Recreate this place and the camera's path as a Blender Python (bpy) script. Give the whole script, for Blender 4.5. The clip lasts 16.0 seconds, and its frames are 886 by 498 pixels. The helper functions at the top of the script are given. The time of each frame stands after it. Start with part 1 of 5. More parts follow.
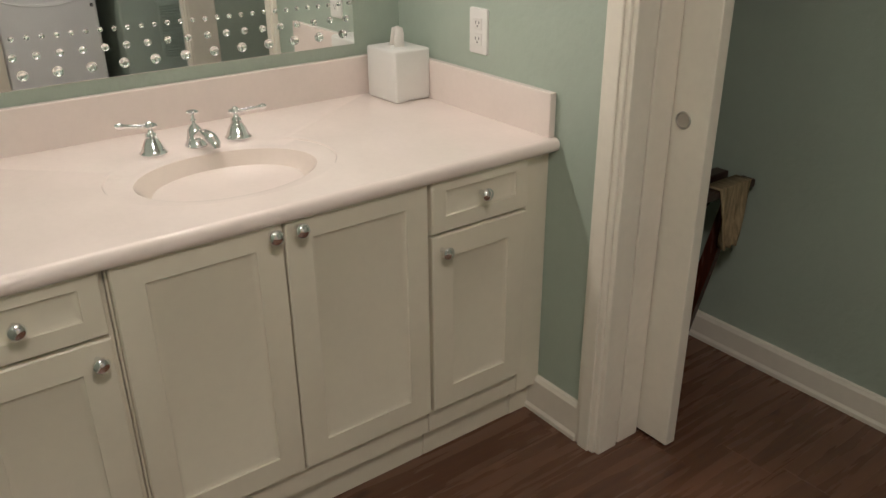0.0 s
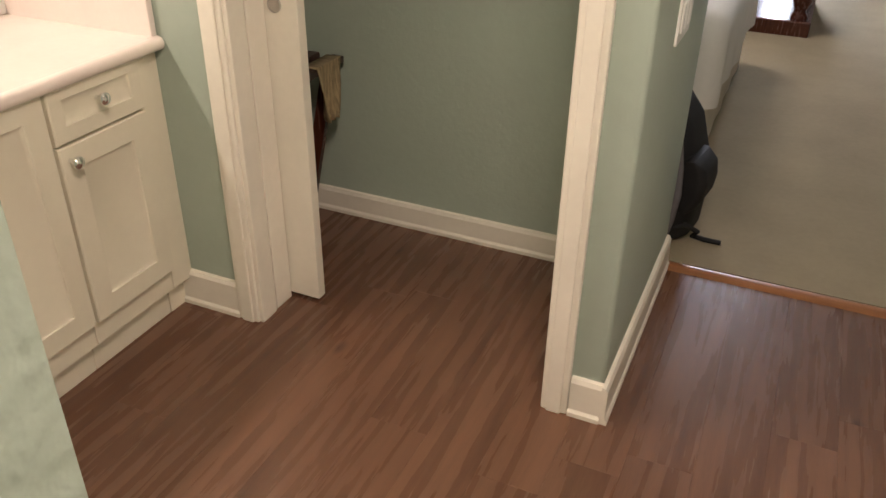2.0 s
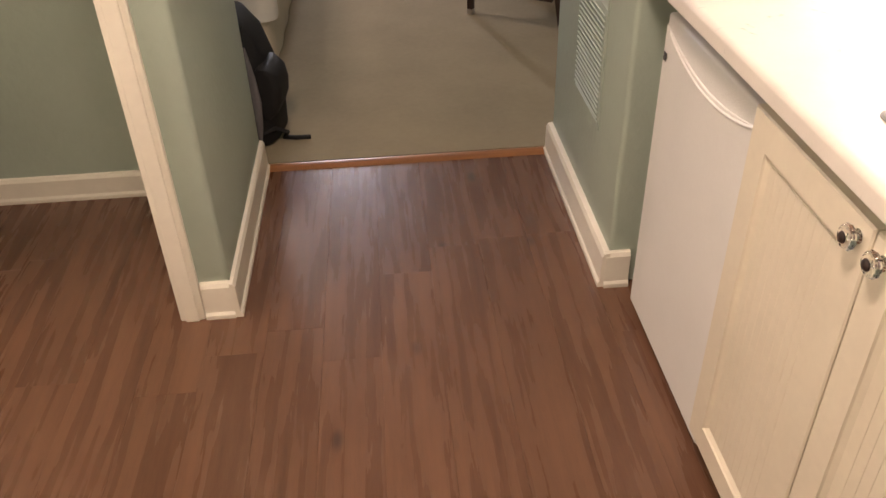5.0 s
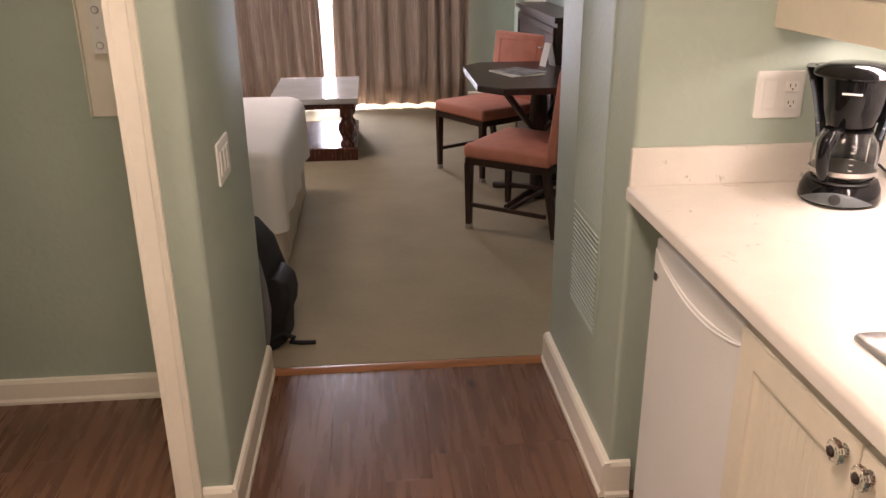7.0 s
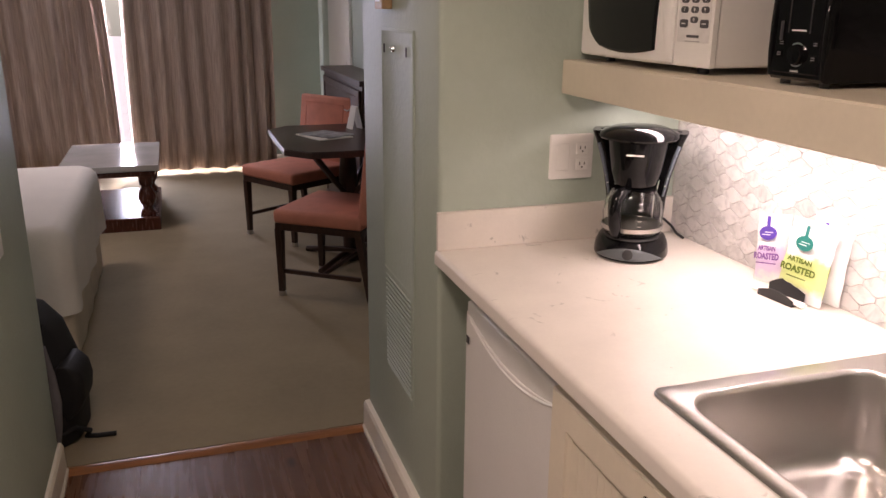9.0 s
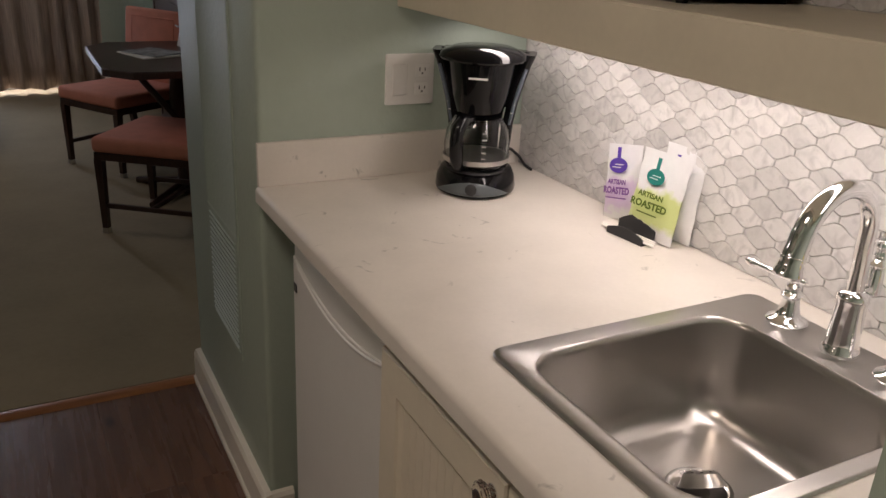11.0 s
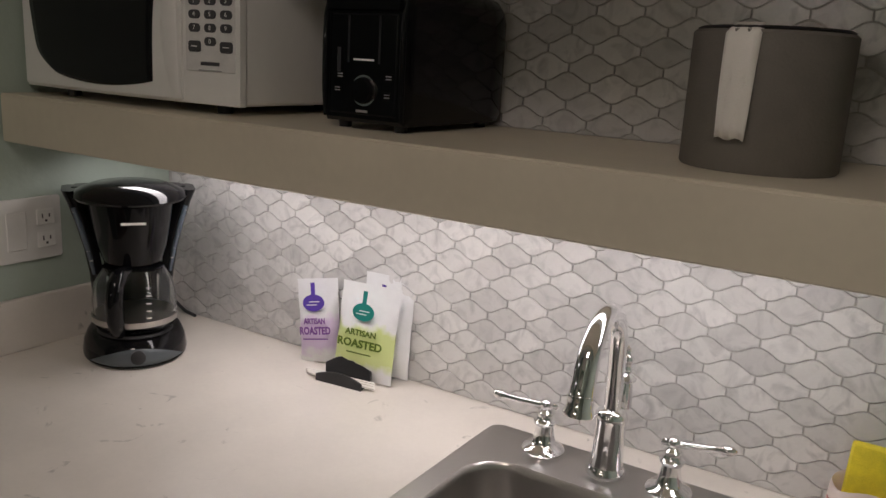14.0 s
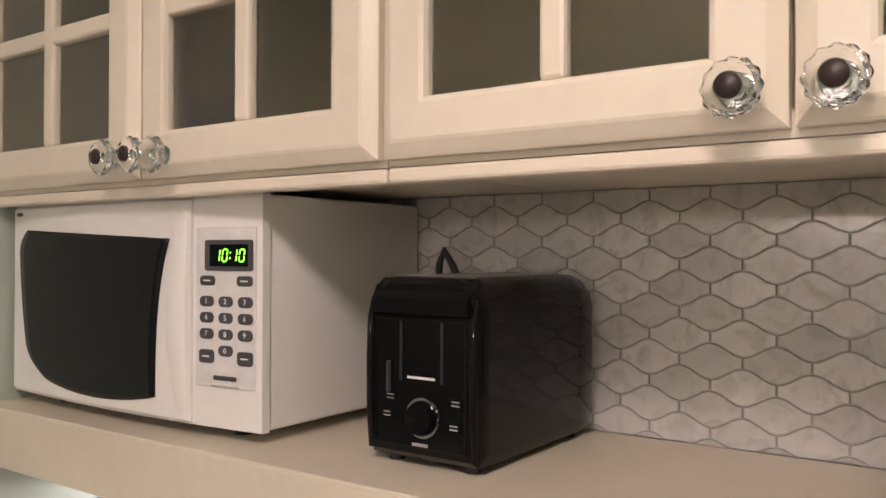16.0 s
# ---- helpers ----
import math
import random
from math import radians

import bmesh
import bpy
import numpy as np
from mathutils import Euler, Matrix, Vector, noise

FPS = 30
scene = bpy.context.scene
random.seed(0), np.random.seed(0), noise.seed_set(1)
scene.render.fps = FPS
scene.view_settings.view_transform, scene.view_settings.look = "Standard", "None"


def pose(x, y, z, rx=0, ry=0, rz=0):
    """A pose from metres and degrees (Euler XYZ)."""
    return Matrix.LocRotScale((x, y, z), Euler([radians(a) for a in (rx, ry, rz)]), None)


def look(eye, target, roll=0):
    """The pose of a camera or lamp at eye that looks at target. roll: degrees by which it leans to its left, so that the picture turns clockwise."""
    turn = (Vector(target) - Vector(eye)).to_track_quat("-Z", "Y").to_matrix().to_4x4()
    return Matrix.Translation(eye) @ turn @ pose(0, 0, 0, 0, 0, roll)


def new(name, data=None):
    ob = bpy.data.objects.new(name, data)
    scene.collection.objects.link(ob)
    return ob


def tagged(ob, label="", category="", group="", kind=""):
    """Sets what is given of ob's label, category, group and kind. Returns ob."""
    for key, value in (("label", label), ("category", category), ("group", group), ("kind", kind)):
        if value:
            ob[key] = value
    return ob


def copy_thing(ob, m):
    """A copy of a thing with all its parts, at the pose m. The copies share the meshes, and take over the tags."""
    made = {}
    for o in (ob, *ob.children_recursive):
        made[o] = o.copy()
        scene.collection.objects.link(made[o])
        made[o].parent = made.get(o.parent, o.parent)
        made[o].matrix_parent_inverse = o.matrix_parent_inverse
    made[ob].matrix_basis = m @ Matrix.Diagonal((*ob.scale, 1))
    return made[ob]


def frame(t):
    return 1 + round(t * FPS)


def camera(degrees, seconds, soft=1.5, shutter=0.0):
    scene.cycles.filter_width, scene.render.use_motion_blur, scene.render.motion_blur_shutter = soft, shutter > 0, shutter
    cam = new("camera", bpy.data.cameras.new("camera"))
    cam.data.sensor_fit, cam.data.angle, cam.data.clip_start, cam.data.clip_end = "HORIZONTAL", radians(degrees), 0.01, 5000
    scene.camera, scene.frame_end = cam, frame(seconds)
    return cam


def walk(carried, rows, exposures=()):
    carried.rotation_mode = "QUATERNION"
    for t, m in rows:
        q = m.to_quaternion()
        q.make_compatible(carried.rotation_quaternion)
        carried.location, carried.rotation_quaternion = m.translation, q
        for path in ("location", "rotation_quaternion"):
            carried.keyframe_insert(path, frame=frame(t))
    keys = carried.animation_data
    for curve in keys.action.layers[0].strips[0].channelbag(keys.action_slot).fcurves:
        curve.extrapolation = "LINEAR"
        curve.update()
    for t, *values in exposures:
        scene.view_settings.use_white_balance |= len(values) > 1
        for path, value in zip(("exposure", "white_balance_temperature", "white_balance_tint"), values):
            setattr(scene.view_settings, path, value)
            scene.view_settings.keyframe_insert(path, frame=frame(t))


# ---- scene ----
cam = camera(57.3, 16.0)

PATH = [
    (0, (0.126, -1.316, 1.384), (-1.336, -0.242, 0.541), -0.5),
    (0.5, (0.189, -1.363, 1.387), (-1.204, -0.248, 0.484), -1.3),
    (1, (0.191, -1.43, 1.395), (-1.106, -0.242, 0.443), -1.3),
    (1.5, (0.205, -1.487, 1.387), (-0.828, -0.084, 0.405), -0.2),
    (2, (0.233, -1.534, 1.383), (-0.456, 0.045, 0.366), 0.9),
    (2.5, (0.304, -1.536, 1.368), (-0.119, 0.118, 0.326), 0.7),
    (3, (0.41, -1.561, 1.377), (0.174, 0.102, 0.291), -0.5),
    (3.5, (0.483, -1.616, 1.385), (0.383, 0.025, 0.246), -1.8),
    (3.7, (0.499, -1.629, 1.388), (0.443, -0.005, 0.223), -2.2),
    (5.8, (0.402, -1.811, 1.426), (0.558, -0.14, 0.338), -1.0),
    (6, (0.399, -1.819, 1.431), (0.564, -0.11, 0.404), -1.0),
    (6.5, (0.398, -1.828, 1.451), (0.563, -0.029, 0.593), -1.1),
    (7, (0.398, -1.829, 1.473), (0.557, 0.033, 0.762), -0.5),
    (7.5, (0.398, -1.818, 1.483), (0.57, 0.076, 0.865), 0.1),
    (8, (0.397, -1.81, 1.49), (0.628, 0.094, 0.924), 0.4),
    (8.5, (0.413, -1.791, 1.488), (0.802, 0.093, 0.939), 0.3),
    (9, (0.436, -1.774, 1.483), (1.035, 0.045, 0.906), 0.5),
    (9.5, (0.435, -1.775, 1.475), (1.182, -0.026, 0.856), 1.0),
    (9.6, (0.447, -1.758, 1.476), (1.212, -0.024, 0.838), 1.1),
    (11.8, (0.607, -1.56, 1.43), (1.593, -0.003, 0.654), 2.2),
    (12, (0.614, -1.535, 1.431), (1.649, -0.017, 0.641), 1.6),
    (12.5, (0.563, -1.441, 1.435), (1.848, -0.149, 0.61), 1.4),
    (13, (0.537, -1.37, 1.425), (1.995, -0.277, 0.6), 2.7),
    (13.5, (0.52, -1.329, 1.428), (2.096, -0.303, 0.745), 4.2),
    (14, (0.57, -1.315, 1.458), (2.225, -0.292, 0.996), 3.2),
    (14.5, (0.629, -1.274, 1.509), (2.321, -0.239, 1.255), 2.1),
    (15, (0.691, -1.217, 1.54), (2.381, -0.154, 1.427), 1.4),
    (15.5, (0.733, -1.158, 1.558), (2.396, -0.049, 1.508), 0.6),
    (16, (0.771, -1.128, 1.567), (2.418, 0.007, 1.58), 0.2),
]
walk(cam, [(t, look(eye, target, roll)) for t, eye, target, roll in PATH], [(0, 0.27, 5950, 14), (1, 0.5, 5900, 12), (1.5, 0.75, 6050, 14), (2, 1.08, 6700, 20), (2.5, 1.4, 6950, 24), (3.5, 1.35, 7050, 26), (6, 1.0, 7350, 28), (7, 0.8, 7150, 30), (8, 0.5, 6950, 32), (9, 0.15, 6900, 34), (9.5, -0.25, 7050, 28), (12, -0.95, 6250, 20), (13.5, -1.2, 6150, 19), (14.05, -1.3, 6100, 18), (14.5, -0.5, 6200, 16), (15, 0.3, 6250, 18), (15.5, 0.58, 6400, 26), (16, 0.62, 6300, 28)])

# world, lights ---------------------------------------------------------------
world = bpy.data.worlds.new("world")
scene.world = world
world.use_nodes = True
wn = world.node_tree.nodes
sky = wn.new("ShaderNodeTexSky")
sky.sky_type, sky.sun_disc = "NISHITA", False
sky.sun_elevation, sky.sun_rotation = radians(48), radians(200)
world.node_tree.links.new(sky.outputs[0], wn["Background"].inputs[0])
wn["Background"].inputs[1].default_value = 0.15

sun = new("sun", bpy.data.lights.new("sun", "SUN"))
sun.data.energy, sun.data.angle, sun.data.color = 5.0, radians(0.5), (1.0, 0.95, 0.88)
sun.matrix_world = look((1.5, 12, 9), (0, 5, 0))


def area_lamp(name, m, w, h, watts, color):
    lamp = new(name, bpy.data.lights.new(name, "AREA"))
    lamp.data.shape, lamp.data.size, lamp.data.size_y = "RECTANGLE", w, h
    lamp.data.energy, lamp.data.color = watts, color
    lamp.matrix_world = m
    return lamp


WARM = (1.0, 0.86, 0.70)
NEUTRAL = (1.0, 0.93, 0.84)
area_lamp("vanity_bar_light", pose(-1.775, -0.68, 1.86, 0, -58, 0), 0.06, 0.8, 8.5, WARM)
area_lamp("hall_ceiling_light", pose(0.28, -1.18, 2.38), 0.35, 0.35, 16, WARM)
area_lamp("counter_strip_light", pose(1.50, -0.66, 1.262, 0, -8, 0), 0.04, 1.2, 4.8, NEUTRAL)
area_lamp("window_daylight", pose(0.01, 5.93, 1.1, -86, 0, 4), 0.5, 2.0, 125, (0.74, 0.86, 1.0))
# added soft fill under the bedroom ceiling, stands in for unseen bedside lamps
area_lamp("bedroom_fill_light", pose(-0.9, 3.4, 2.40), 0.7, 0.7, 15, (1.0, 0.93, 0.84))

# materials -------------------------------------------------------------------


def material(name, color, rough=0.5, metal=0.0, vary=0.08, scale=6.0, bump=0.0, bump_scale=120.0, coat=0.0, tint=None, stretch=(1, 1, 1), spec=0.5, pieces=0.0):
    m = bpy.data.materials.new(name)
    m.use_nodes = True
    nt = m.node_tree
    n, lk = nt.nodes, nt.links
    b = n["Principled BSDF"]
    b.inputs["Roughness"].default_value = rough
    b.inputs["Metallic"].default_value = metal
    b.inputs["Coat Weight"].default_value = coat
    b.inputs["Specular IOR Level"].default_value = spec
    tc = n.new("ShaderNodeTexCoord")
    mp = n.new("ShaderNodeMapping")
    mp.inputs["Scale"].default_value = stretch
    lk.new(tc.outputs["Object"], mp.inputs["Vector"])
    big = n.new("ShaderNodeTexNoise")
    big.inputs["Scale"].default_value, big.inputs["Detail"].default_value = scale, 6.0
    fine = n.new("ShaderNodeTexNoise")
    fine.inputs["Scale"].default_value, fine.inputs["Detail"].default_value = scale * 14, 4.0
    for t in (big, fine):
        lk.new(mp.outputs[0], t.inputs["Vector"])
    mix = n.new("ShaderNodeMix")
    mix.data_type = "RGBA"
    dark = tint or tuple(c * (1 - 3 * vary) for c in color)
    mix.inputs[6].default_value = (*dark, 1)
    mix.inputs[7].default_value = (*(min(1, c * (1 + vary)) for c in color), 1)
    add = n.new("ShaderNodeMath")
    add.operation = "MULTIPLY_ADD"
    add.inputs[1].default_value = 0.35
    lk.new(fine.outputs[0], add.inputs[0])
    lk.new(big.outputs[0], add.inputs[2])
    rng = n.new("ShaderNodeMapRange")
    rng.inputs[1].default_value, rng.inputs[2].default_value = 0.38, 0.85
    lk.new(add.outputs[0], rng.inputs[0])
    lk.new(rng.outputs[0], mix.inputs[0])
    out = mix.outputs[2]
    if pieces:
        oi = n.new("ShaderNodeObjectInfo")
        hsv = n.new("ShaderNodeHueSaturation")
        pr = n.new("ShaderNodeMapRange")
        pr.inputs[3].default_value, pr.inputs[4].default_value = 1 - pieces, 1 + pieces
        lk.new(oi.outputs["Random"], pr.inputs[0])
        lk.new(pr.outputs[0], hsv.inputs["Value"])
        lk.new(out, hsv.inputs["Color"])
        out = hsv.outputs[0]
    lk.new(out, b.inputs["Base Color"])
    rr = n.new("ShaderNodeMapRange")
    rr.inputs[3].default_value, rr.inputs[4].default_value = max(0.02, rough * 0.85), min(1, rough * 1.15 + 0.01)
    if not metal:
        lk.new(big.outputs[0], rr.inputs[0])
        lk.new(rr.outputs[0], b.inputs["Roughness"])
    if bump:
        bn = n.new("ShaderNodeTexNoise")
        bn.inputs["Scale"].default_value, bn.inputs["Detail"].default_value = bump_scale, 3.0
        lk.new(mp.outputs[0], bn.inputs["Vector"])
        bp = n.new("ShaderNodeBump")
        bp.inputs["Strength"].default_value, bp.inputs["Distance"].default_value = bump, 0.004
        lk.new(bn.outputs[0], bp.inputs["Height"])
        lk.new(bp.outputs[0], b.inputs["Normal"])
    return m


def glass(name, color=(1, 1, 1), rough=0.02, ior=1.45):
    m = bpy.data.materials.new(name)
    m.use_nodes = True
    b = m.node_tree.nodes["Principled BSDF"]
    b.inputs["Base Color"].default_value = (*color, 1)
    b.inputs["Transmission Weight"].default_value = 1.0
    b.inputs["Roughness"].default_value = rough
    b.inputs["IOR"].default_value = ior
    return m


def emitter(name, color, strength):
    m = bpy.data.materials.new(name)
    m.use_nodes = True
    b = m.node_tree.nodes["Principled BSDF"]
    b.inputs["Base Color"].default_value = (*color, 1)
    b.inputs["Emission Color"].default_value = (*color, 1)
    b.inputs["Emission Strength"].default_value = strength
    return m


def wood_floor():
    m = material("dark_plank_wood", (0.165, 0.081, 0.048), 0.27, vary=0.12, scale=5.0, bump=0.06, bump_scale=30, stretch=(6.5, 0.42, 1), tint=(0.096, 0.046, 0.028), pieces=0.045)
    nt = m.node_tree
    oi = nt.nodes.new("ShaderNodeObjectInfo")
    mul = nt.nodes.new("ShaderNodeVectorMath")
    mul.operation = "SCALE"
    mul.inputs[0].default_value = (3.7, 11.0, 5.0)
    nt.links.new(oi.outputs["Random"], mul.inputs["Scale"])
    mp = [x for x in nt.nodes if x.type == "MAPPING"][0]
    nt.links.new(mul.outputs[0], mp.inputs["Location"])
    n, lk = nt.nodes, nt.links
    b = n["Principled BSDF"]
    src = b.inputs["Base Color"].links[0].from_socket
    kmap = n.new("ShaderNodeMapping")
    kmap.inputs["Scale"].default_value = (7.0, 3.2, 1)
    tc = [x for x in n if x.type == "TEX_COORD"][0]
    lk.new(tc.outputs["Object"], kmap.inputs["Vector"])
    lk.new(mul.outputs[0], kmap.inputs["Location"])
    vo = n.new("ShaderNodeTexVoronoi")
    vo.inputs["Scale"].default_value = 1.0
    lk.new(kmap.outputs[0], vo.inputs["Vector"])
    kr = n.new("ShaderNodeMapRange")
    kr.inputs[1].default_value, kr.inputs[2].default_value, kr.inputs[3].default_value, kr.inputs[4].default_value = 0.04, 0.13, 0.75, 0.0
    lk.new(vo.outputs["Distance"], kr.inputs[0])
    km = n.new("ShaderNodeMix")
    km.data_type = "RGBA"
    km.inputs[7].default_value = (0.035, 0.018, 0.013, 1)
    lk.new(kr.outputs[0], km.inputs[0])
    lk.new(src, km.inputs[6])
    lk.new(km.outputs[2], b.inputs["Base Color"])
    return m


M_WALL = material("sage_wall_paint", (0.41, 0.485, 0.415), 0.5, vary=0.025, scale=2.5, bump=0.35, bump_scale=55)
M_TRIM = material("cream_gloss_paint", (0.86, 0.81, 0.71), 0.3, vary=0.03, scale=3, bump=0.05, bump_scale=90)
M_CEIL = material("white_ceiling_paint", (0.80, 0.79, 0.75), 0.8, vary=0.02, scale=3, bump=0.3, bump_scale=70)
M_CAB = material("cream_cabinet_paint", (0.78, 0.73, 0.60), 0.36, vary=0.02, scale=3, bump=0.03, bump_scale=70)
M_KCAB = material("ivory_kitchen_cabinet_paint", (0.78, 0.71, 0.58), 0.38, vary=0.03, scale=4, bump=0.05, bump_scale=60, coat=0.05)
M_FLOOR = wood_floor()
M_CARPET = material("olive_carpet", (0.33, 0.275, 0.19), 0.95, vary=0.05, scale=3, bump=0.35, bump_scale=260, spec=0.1)
M_THRESH = material("reddish_threshold_wood", (0.36, 0.15, 0.06), 0.35, vary=0.12, scale=10, stretch=(0.5, 8, 8))
M_MARBLE_TOP = material("blush_cultured_marble", (0.86, 0.76, 0.71), 0.2, vary=0.02, scale=5, coat=0.3)
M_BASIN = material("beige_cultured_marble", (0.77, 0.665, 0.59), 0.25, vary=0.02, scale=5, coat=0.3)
M_CHROME = material("chrome", (0.85, 0.85, 0.86), 0.06, 1.0, vary=0.0)
M_STEEL = material("brushed_stainless_steel", (0.53, 0.51, 0.49), 0.29, 1.0, vary=0.0)
M_MIRROR = material("mirror_silver", (0.88, 0.90, 0.89), 0.015, 1.0, vary=0.0)
M_BEAD = glass("clear_bead_glass", (0.95, 0.98, 0.97), 0.02, 1.5)
M_CRYSTAL = glass("crystal_glass", (0.98, 0.99, 0.98), 0.04, 1.27)
M_CLEAR = glass("clear_glass", (0.98, 1.0, 1.0), 0.01, 1.35)
M_WHITE_PL = material("white_plastic", (0.82, 0.81, 0.78), 0.35, vary=0.015)
M_FRIDGE = material("white_fridge_enamel", (0.80, 0.79, 0.77), 0.38, vary=0.015, bump=0.25, bump_scale=300)
M_GASKET = material("grey_rubber_gasket", (0.33, 0.33, 0.32), 0.7)
M_BLACK = material("black_gloss_plastic", (0.006, 0.006, 0.007), 0.08, vary=0.1, spec=0.26)
M_BLACKM = material("black_matte_plastic", (0.02, 0.02, 0.022), 0.5, vary=0.1)
M_DARKGREY = material("dark_grey_plastic", (0.07, 0.07, 0.075), 0.4)
M_DARKWOOD = material("espresso_stained_wood", (0.045, 0.020, 0.014), 0.3, vary=0.2, scale=14, stretch=(8, 8, 0.7))
M_REDWOOD = material("mahogany_stained_wood", (0.090, 0.026, 0.015), 0.26, vary=0.2, scale=12, stretch=(6, 6, 0.7))
M_SALMON = material("salmon_upholstery", (0.62, 0.25, 0.18), 0.75, vary=0.05, scale=12, bump=0.4, bump_scale=600, spec=0.2)
M_LINEN = material("white_bed_linen", (0.80, 0.77, 0.72), 0.85, vary=0.02, scale=4, bump=0.25, bump_scale=500)
M_SKIRT = material("beige_bed_skirt", (0.60, 0.53, 0.42), 0.9, vary=0.05, scale=8, bump=0.4, bump_scale=400)
M_QUARTZ = material("white_quartz", (0.76, 0.71, 0.65), 0.34, vary=0.025, scale=9)
M_GREYBUCKET = material("taupe_leatherette", (0.17, 0.155, 0.135), 0.55, vary=0.05, scale=30, bump=0.15, bump_scale=300)
M_SHELF = material("ivory_shelf_paint", (0.66, 0.60, 0.48), 0.38, vary=0.03, scale=5)

# builders --------------------------------------------------------------------


def part(name, bm, mat, parent=None, label="", smooth=None):
    bmesh.ops.recalc_face_normals(bm, faces=bm.faces)
    me = bpy.data.meshes.new(name)
    bm.to_mesh(me)
    bm.free()
    me.materials.append(mat)
    if smooth is not None:
        me.shade_smooth()
        me.set_sharp_from_angle(angle=radians(smooth))
    ob = new(name, me)
    if parent is not None:
        ob.parent = parent
    if label:
        ob["label"] = label
    return ob


def thing(name, label, category, group="", kind="", at=None):
    ob = new(name)
    ob.empty_display_size = 0.05
    if at is not None:
        ob.matrix_world = at
    return tagged(ob, label, category, group, kind)


def frame_of(origin, u, v):
    """Local axes u (width), v (height) and their outward normal, as a matrix."""
    u, v = Vector(u), Vector(v)
    w = u.cross(v)
    return Matrix(((u.x, v.x, w.x, origin[0]), (u.y, v.y, w.y, origin[1]), (u.z, v.z, w.z, origin[2]), (0, 0, 0, 1)))


def facing_west(x, y, z):
    return frame_of((x, y, z), (0, -1, 0), (0, 0, 1))


def facing_east(x, y, z):
    return frame_of((x, y, z), (0, 1, 0), (0, 0, 1))


def facing_south(x, y, z):
    return frame_of((x, y, z), (1, 0, 0), (0, 0, 1))


IDENT = Matrix.Identity(4)


def box(bm, lo, hi, bevel=0.0, seg=2, m=IDENT):
    vs = [bm.verts.new(m @ Vector((x, y, z))) for x in (lo[0], hi[0]) for y in (lo[1], hi[1]) for z in (lo[2], hi[2])]
    fs = [bm.faces.new([vs[i] for i in f]) for f in ((0, 1, 3, 2), (4, 6, 7, 5), (0, 4, 5, 1), (2, 3, 7, 6), (0, 2, 6, 4), (1, 5, 7, 3))]
    if bevel:
        es = list({e for f in fs for e in f.edges})
        bmesh.ops.bevel(bm, geom=es, offset=bevel, segments=seg, profile=0.5, affect="EDGES")
    return bm


def boxed(lo, hi, bevel=0.0, seg=2, m=IDENT):
    return box(bmesh.new(), lo, hi, bevel, seg, m)


def loops(bm, rings, close=True, cap=(True, True)):
    """Bridge rings of points in turn."""
    vv = [[bm.verts.new(p) for p in r] for r in rings]
    n = len(vv[0])
    for a, b in zip(vv, vv[1:]):
        for i in range(n if close else n - 1):
            bm.faces.new((a[i], a[(i + 1) % n], b[(i + 1) % n], b[i]))
    if cap[0]:
        bm.faces.new(vv[0][::-1])
    if cap[1]:
        bm.faces.new(vv[-1])
    return bm


def lathe(bm, profile, m=IDENT, seg=32, cap=(True, True)):
    rings = [[m @ Vector((r * math.cos(2 * math.pi * i / seg), r * math.sin(2 * math.pi * i / seg), z)) for i in range(seg)] for r, z in profile]
    return loops(bm, rings, True, cap)


def tube(bm, pts, radii, seg=12):
    pts = [Vector(p) for p in pts]
    if not isinstance(radii, (list, tuple)):
        radii = [radii] * len(pts)
    rings, side = [], None
    for i, p in enumerate(pts):
        d = (pts[min(i + 1, len(pts) - 1)] - pts[max(i - 1, 0)]).normalized()
        if side is None:
            side = d.orthogonal().normalized()
        side = (side - d * side.dot(d)).normalized()
        up = d.cross(side)
        rings.append([p + radii[i] * (math.cos(2 * math.pi * k / seg) * side + math.sin(2 * math.pi * k / seg) * up) for k in range(seg)])
    return loops(bm, rings)


def rrect(w, h, r, n=5, cx=0.0, cy=0.0):
    out = []
    for sx, sy, a0 in ((1, 1, 0), (-1, 1, 90), (-1, -1, 180), (1, -1, 270)):
        for i in range(n + 1):
            a = radians(a0 + 90 * i / n)
            out.append((cx + sx * (w / 2 - r) + r * math.cos(a), cy + sy * (h / 2 - r) + r * math.sin(a)))
    return out


def slab(bm, outline, d0, d1, m=IDENT, bevel=0.0):
    """A flat outline pushed from depth d0 to d1, its front edge eased."""
    cx = sum(p[0] for p in outline) / len(outline)
    cy = sum(p[1] for p in outline) / len(outline)

    def ring(d, shrink):
        res = []
        for x, y in outline:
            l = math.hypot(x - cx, y - cy) or 1
            res.append(m @ Vector((x - (x - cx) / l * shrink, y - (y - cy) / l * shrink, d)))
        return res
    rings = [ring(d0, 0), ring(d1 - bevel, 0)]
    if bevel:
        rings += [ring(d1 - bevel * 0.3, bevel * 0.3), ring(d1, bevel)]
    return loops(bm, rings)


def rect(w, h, inset, d, m):
    return [m @ Vector((x, y, d)) for x, y in ((inset, inset), (w - inset, inset), (w - inset, h - inset), (inset, h - inset))]


def panel_front(bm, w, h, t, rail, m, drop=0.008, slope=0.012, ease=0.003):
    """A framed door or drawer front with a sunk panel; front at depth t."""
    return loops(bm, [rect(w, h, 0, 0, m), rect(w, h, 0, t - ease, m), rect(w, h, ease, t, m), rect(w, h, rail, t, m),
                      rect(w, h, rail + 0.002, t - drop * 0.4, m), rect(w, h, rail + slope, t - drop, m)])


def turned(profile, m=IDENT, seg=24):
    return lathe(bmesh.new(), profile, m, seg)


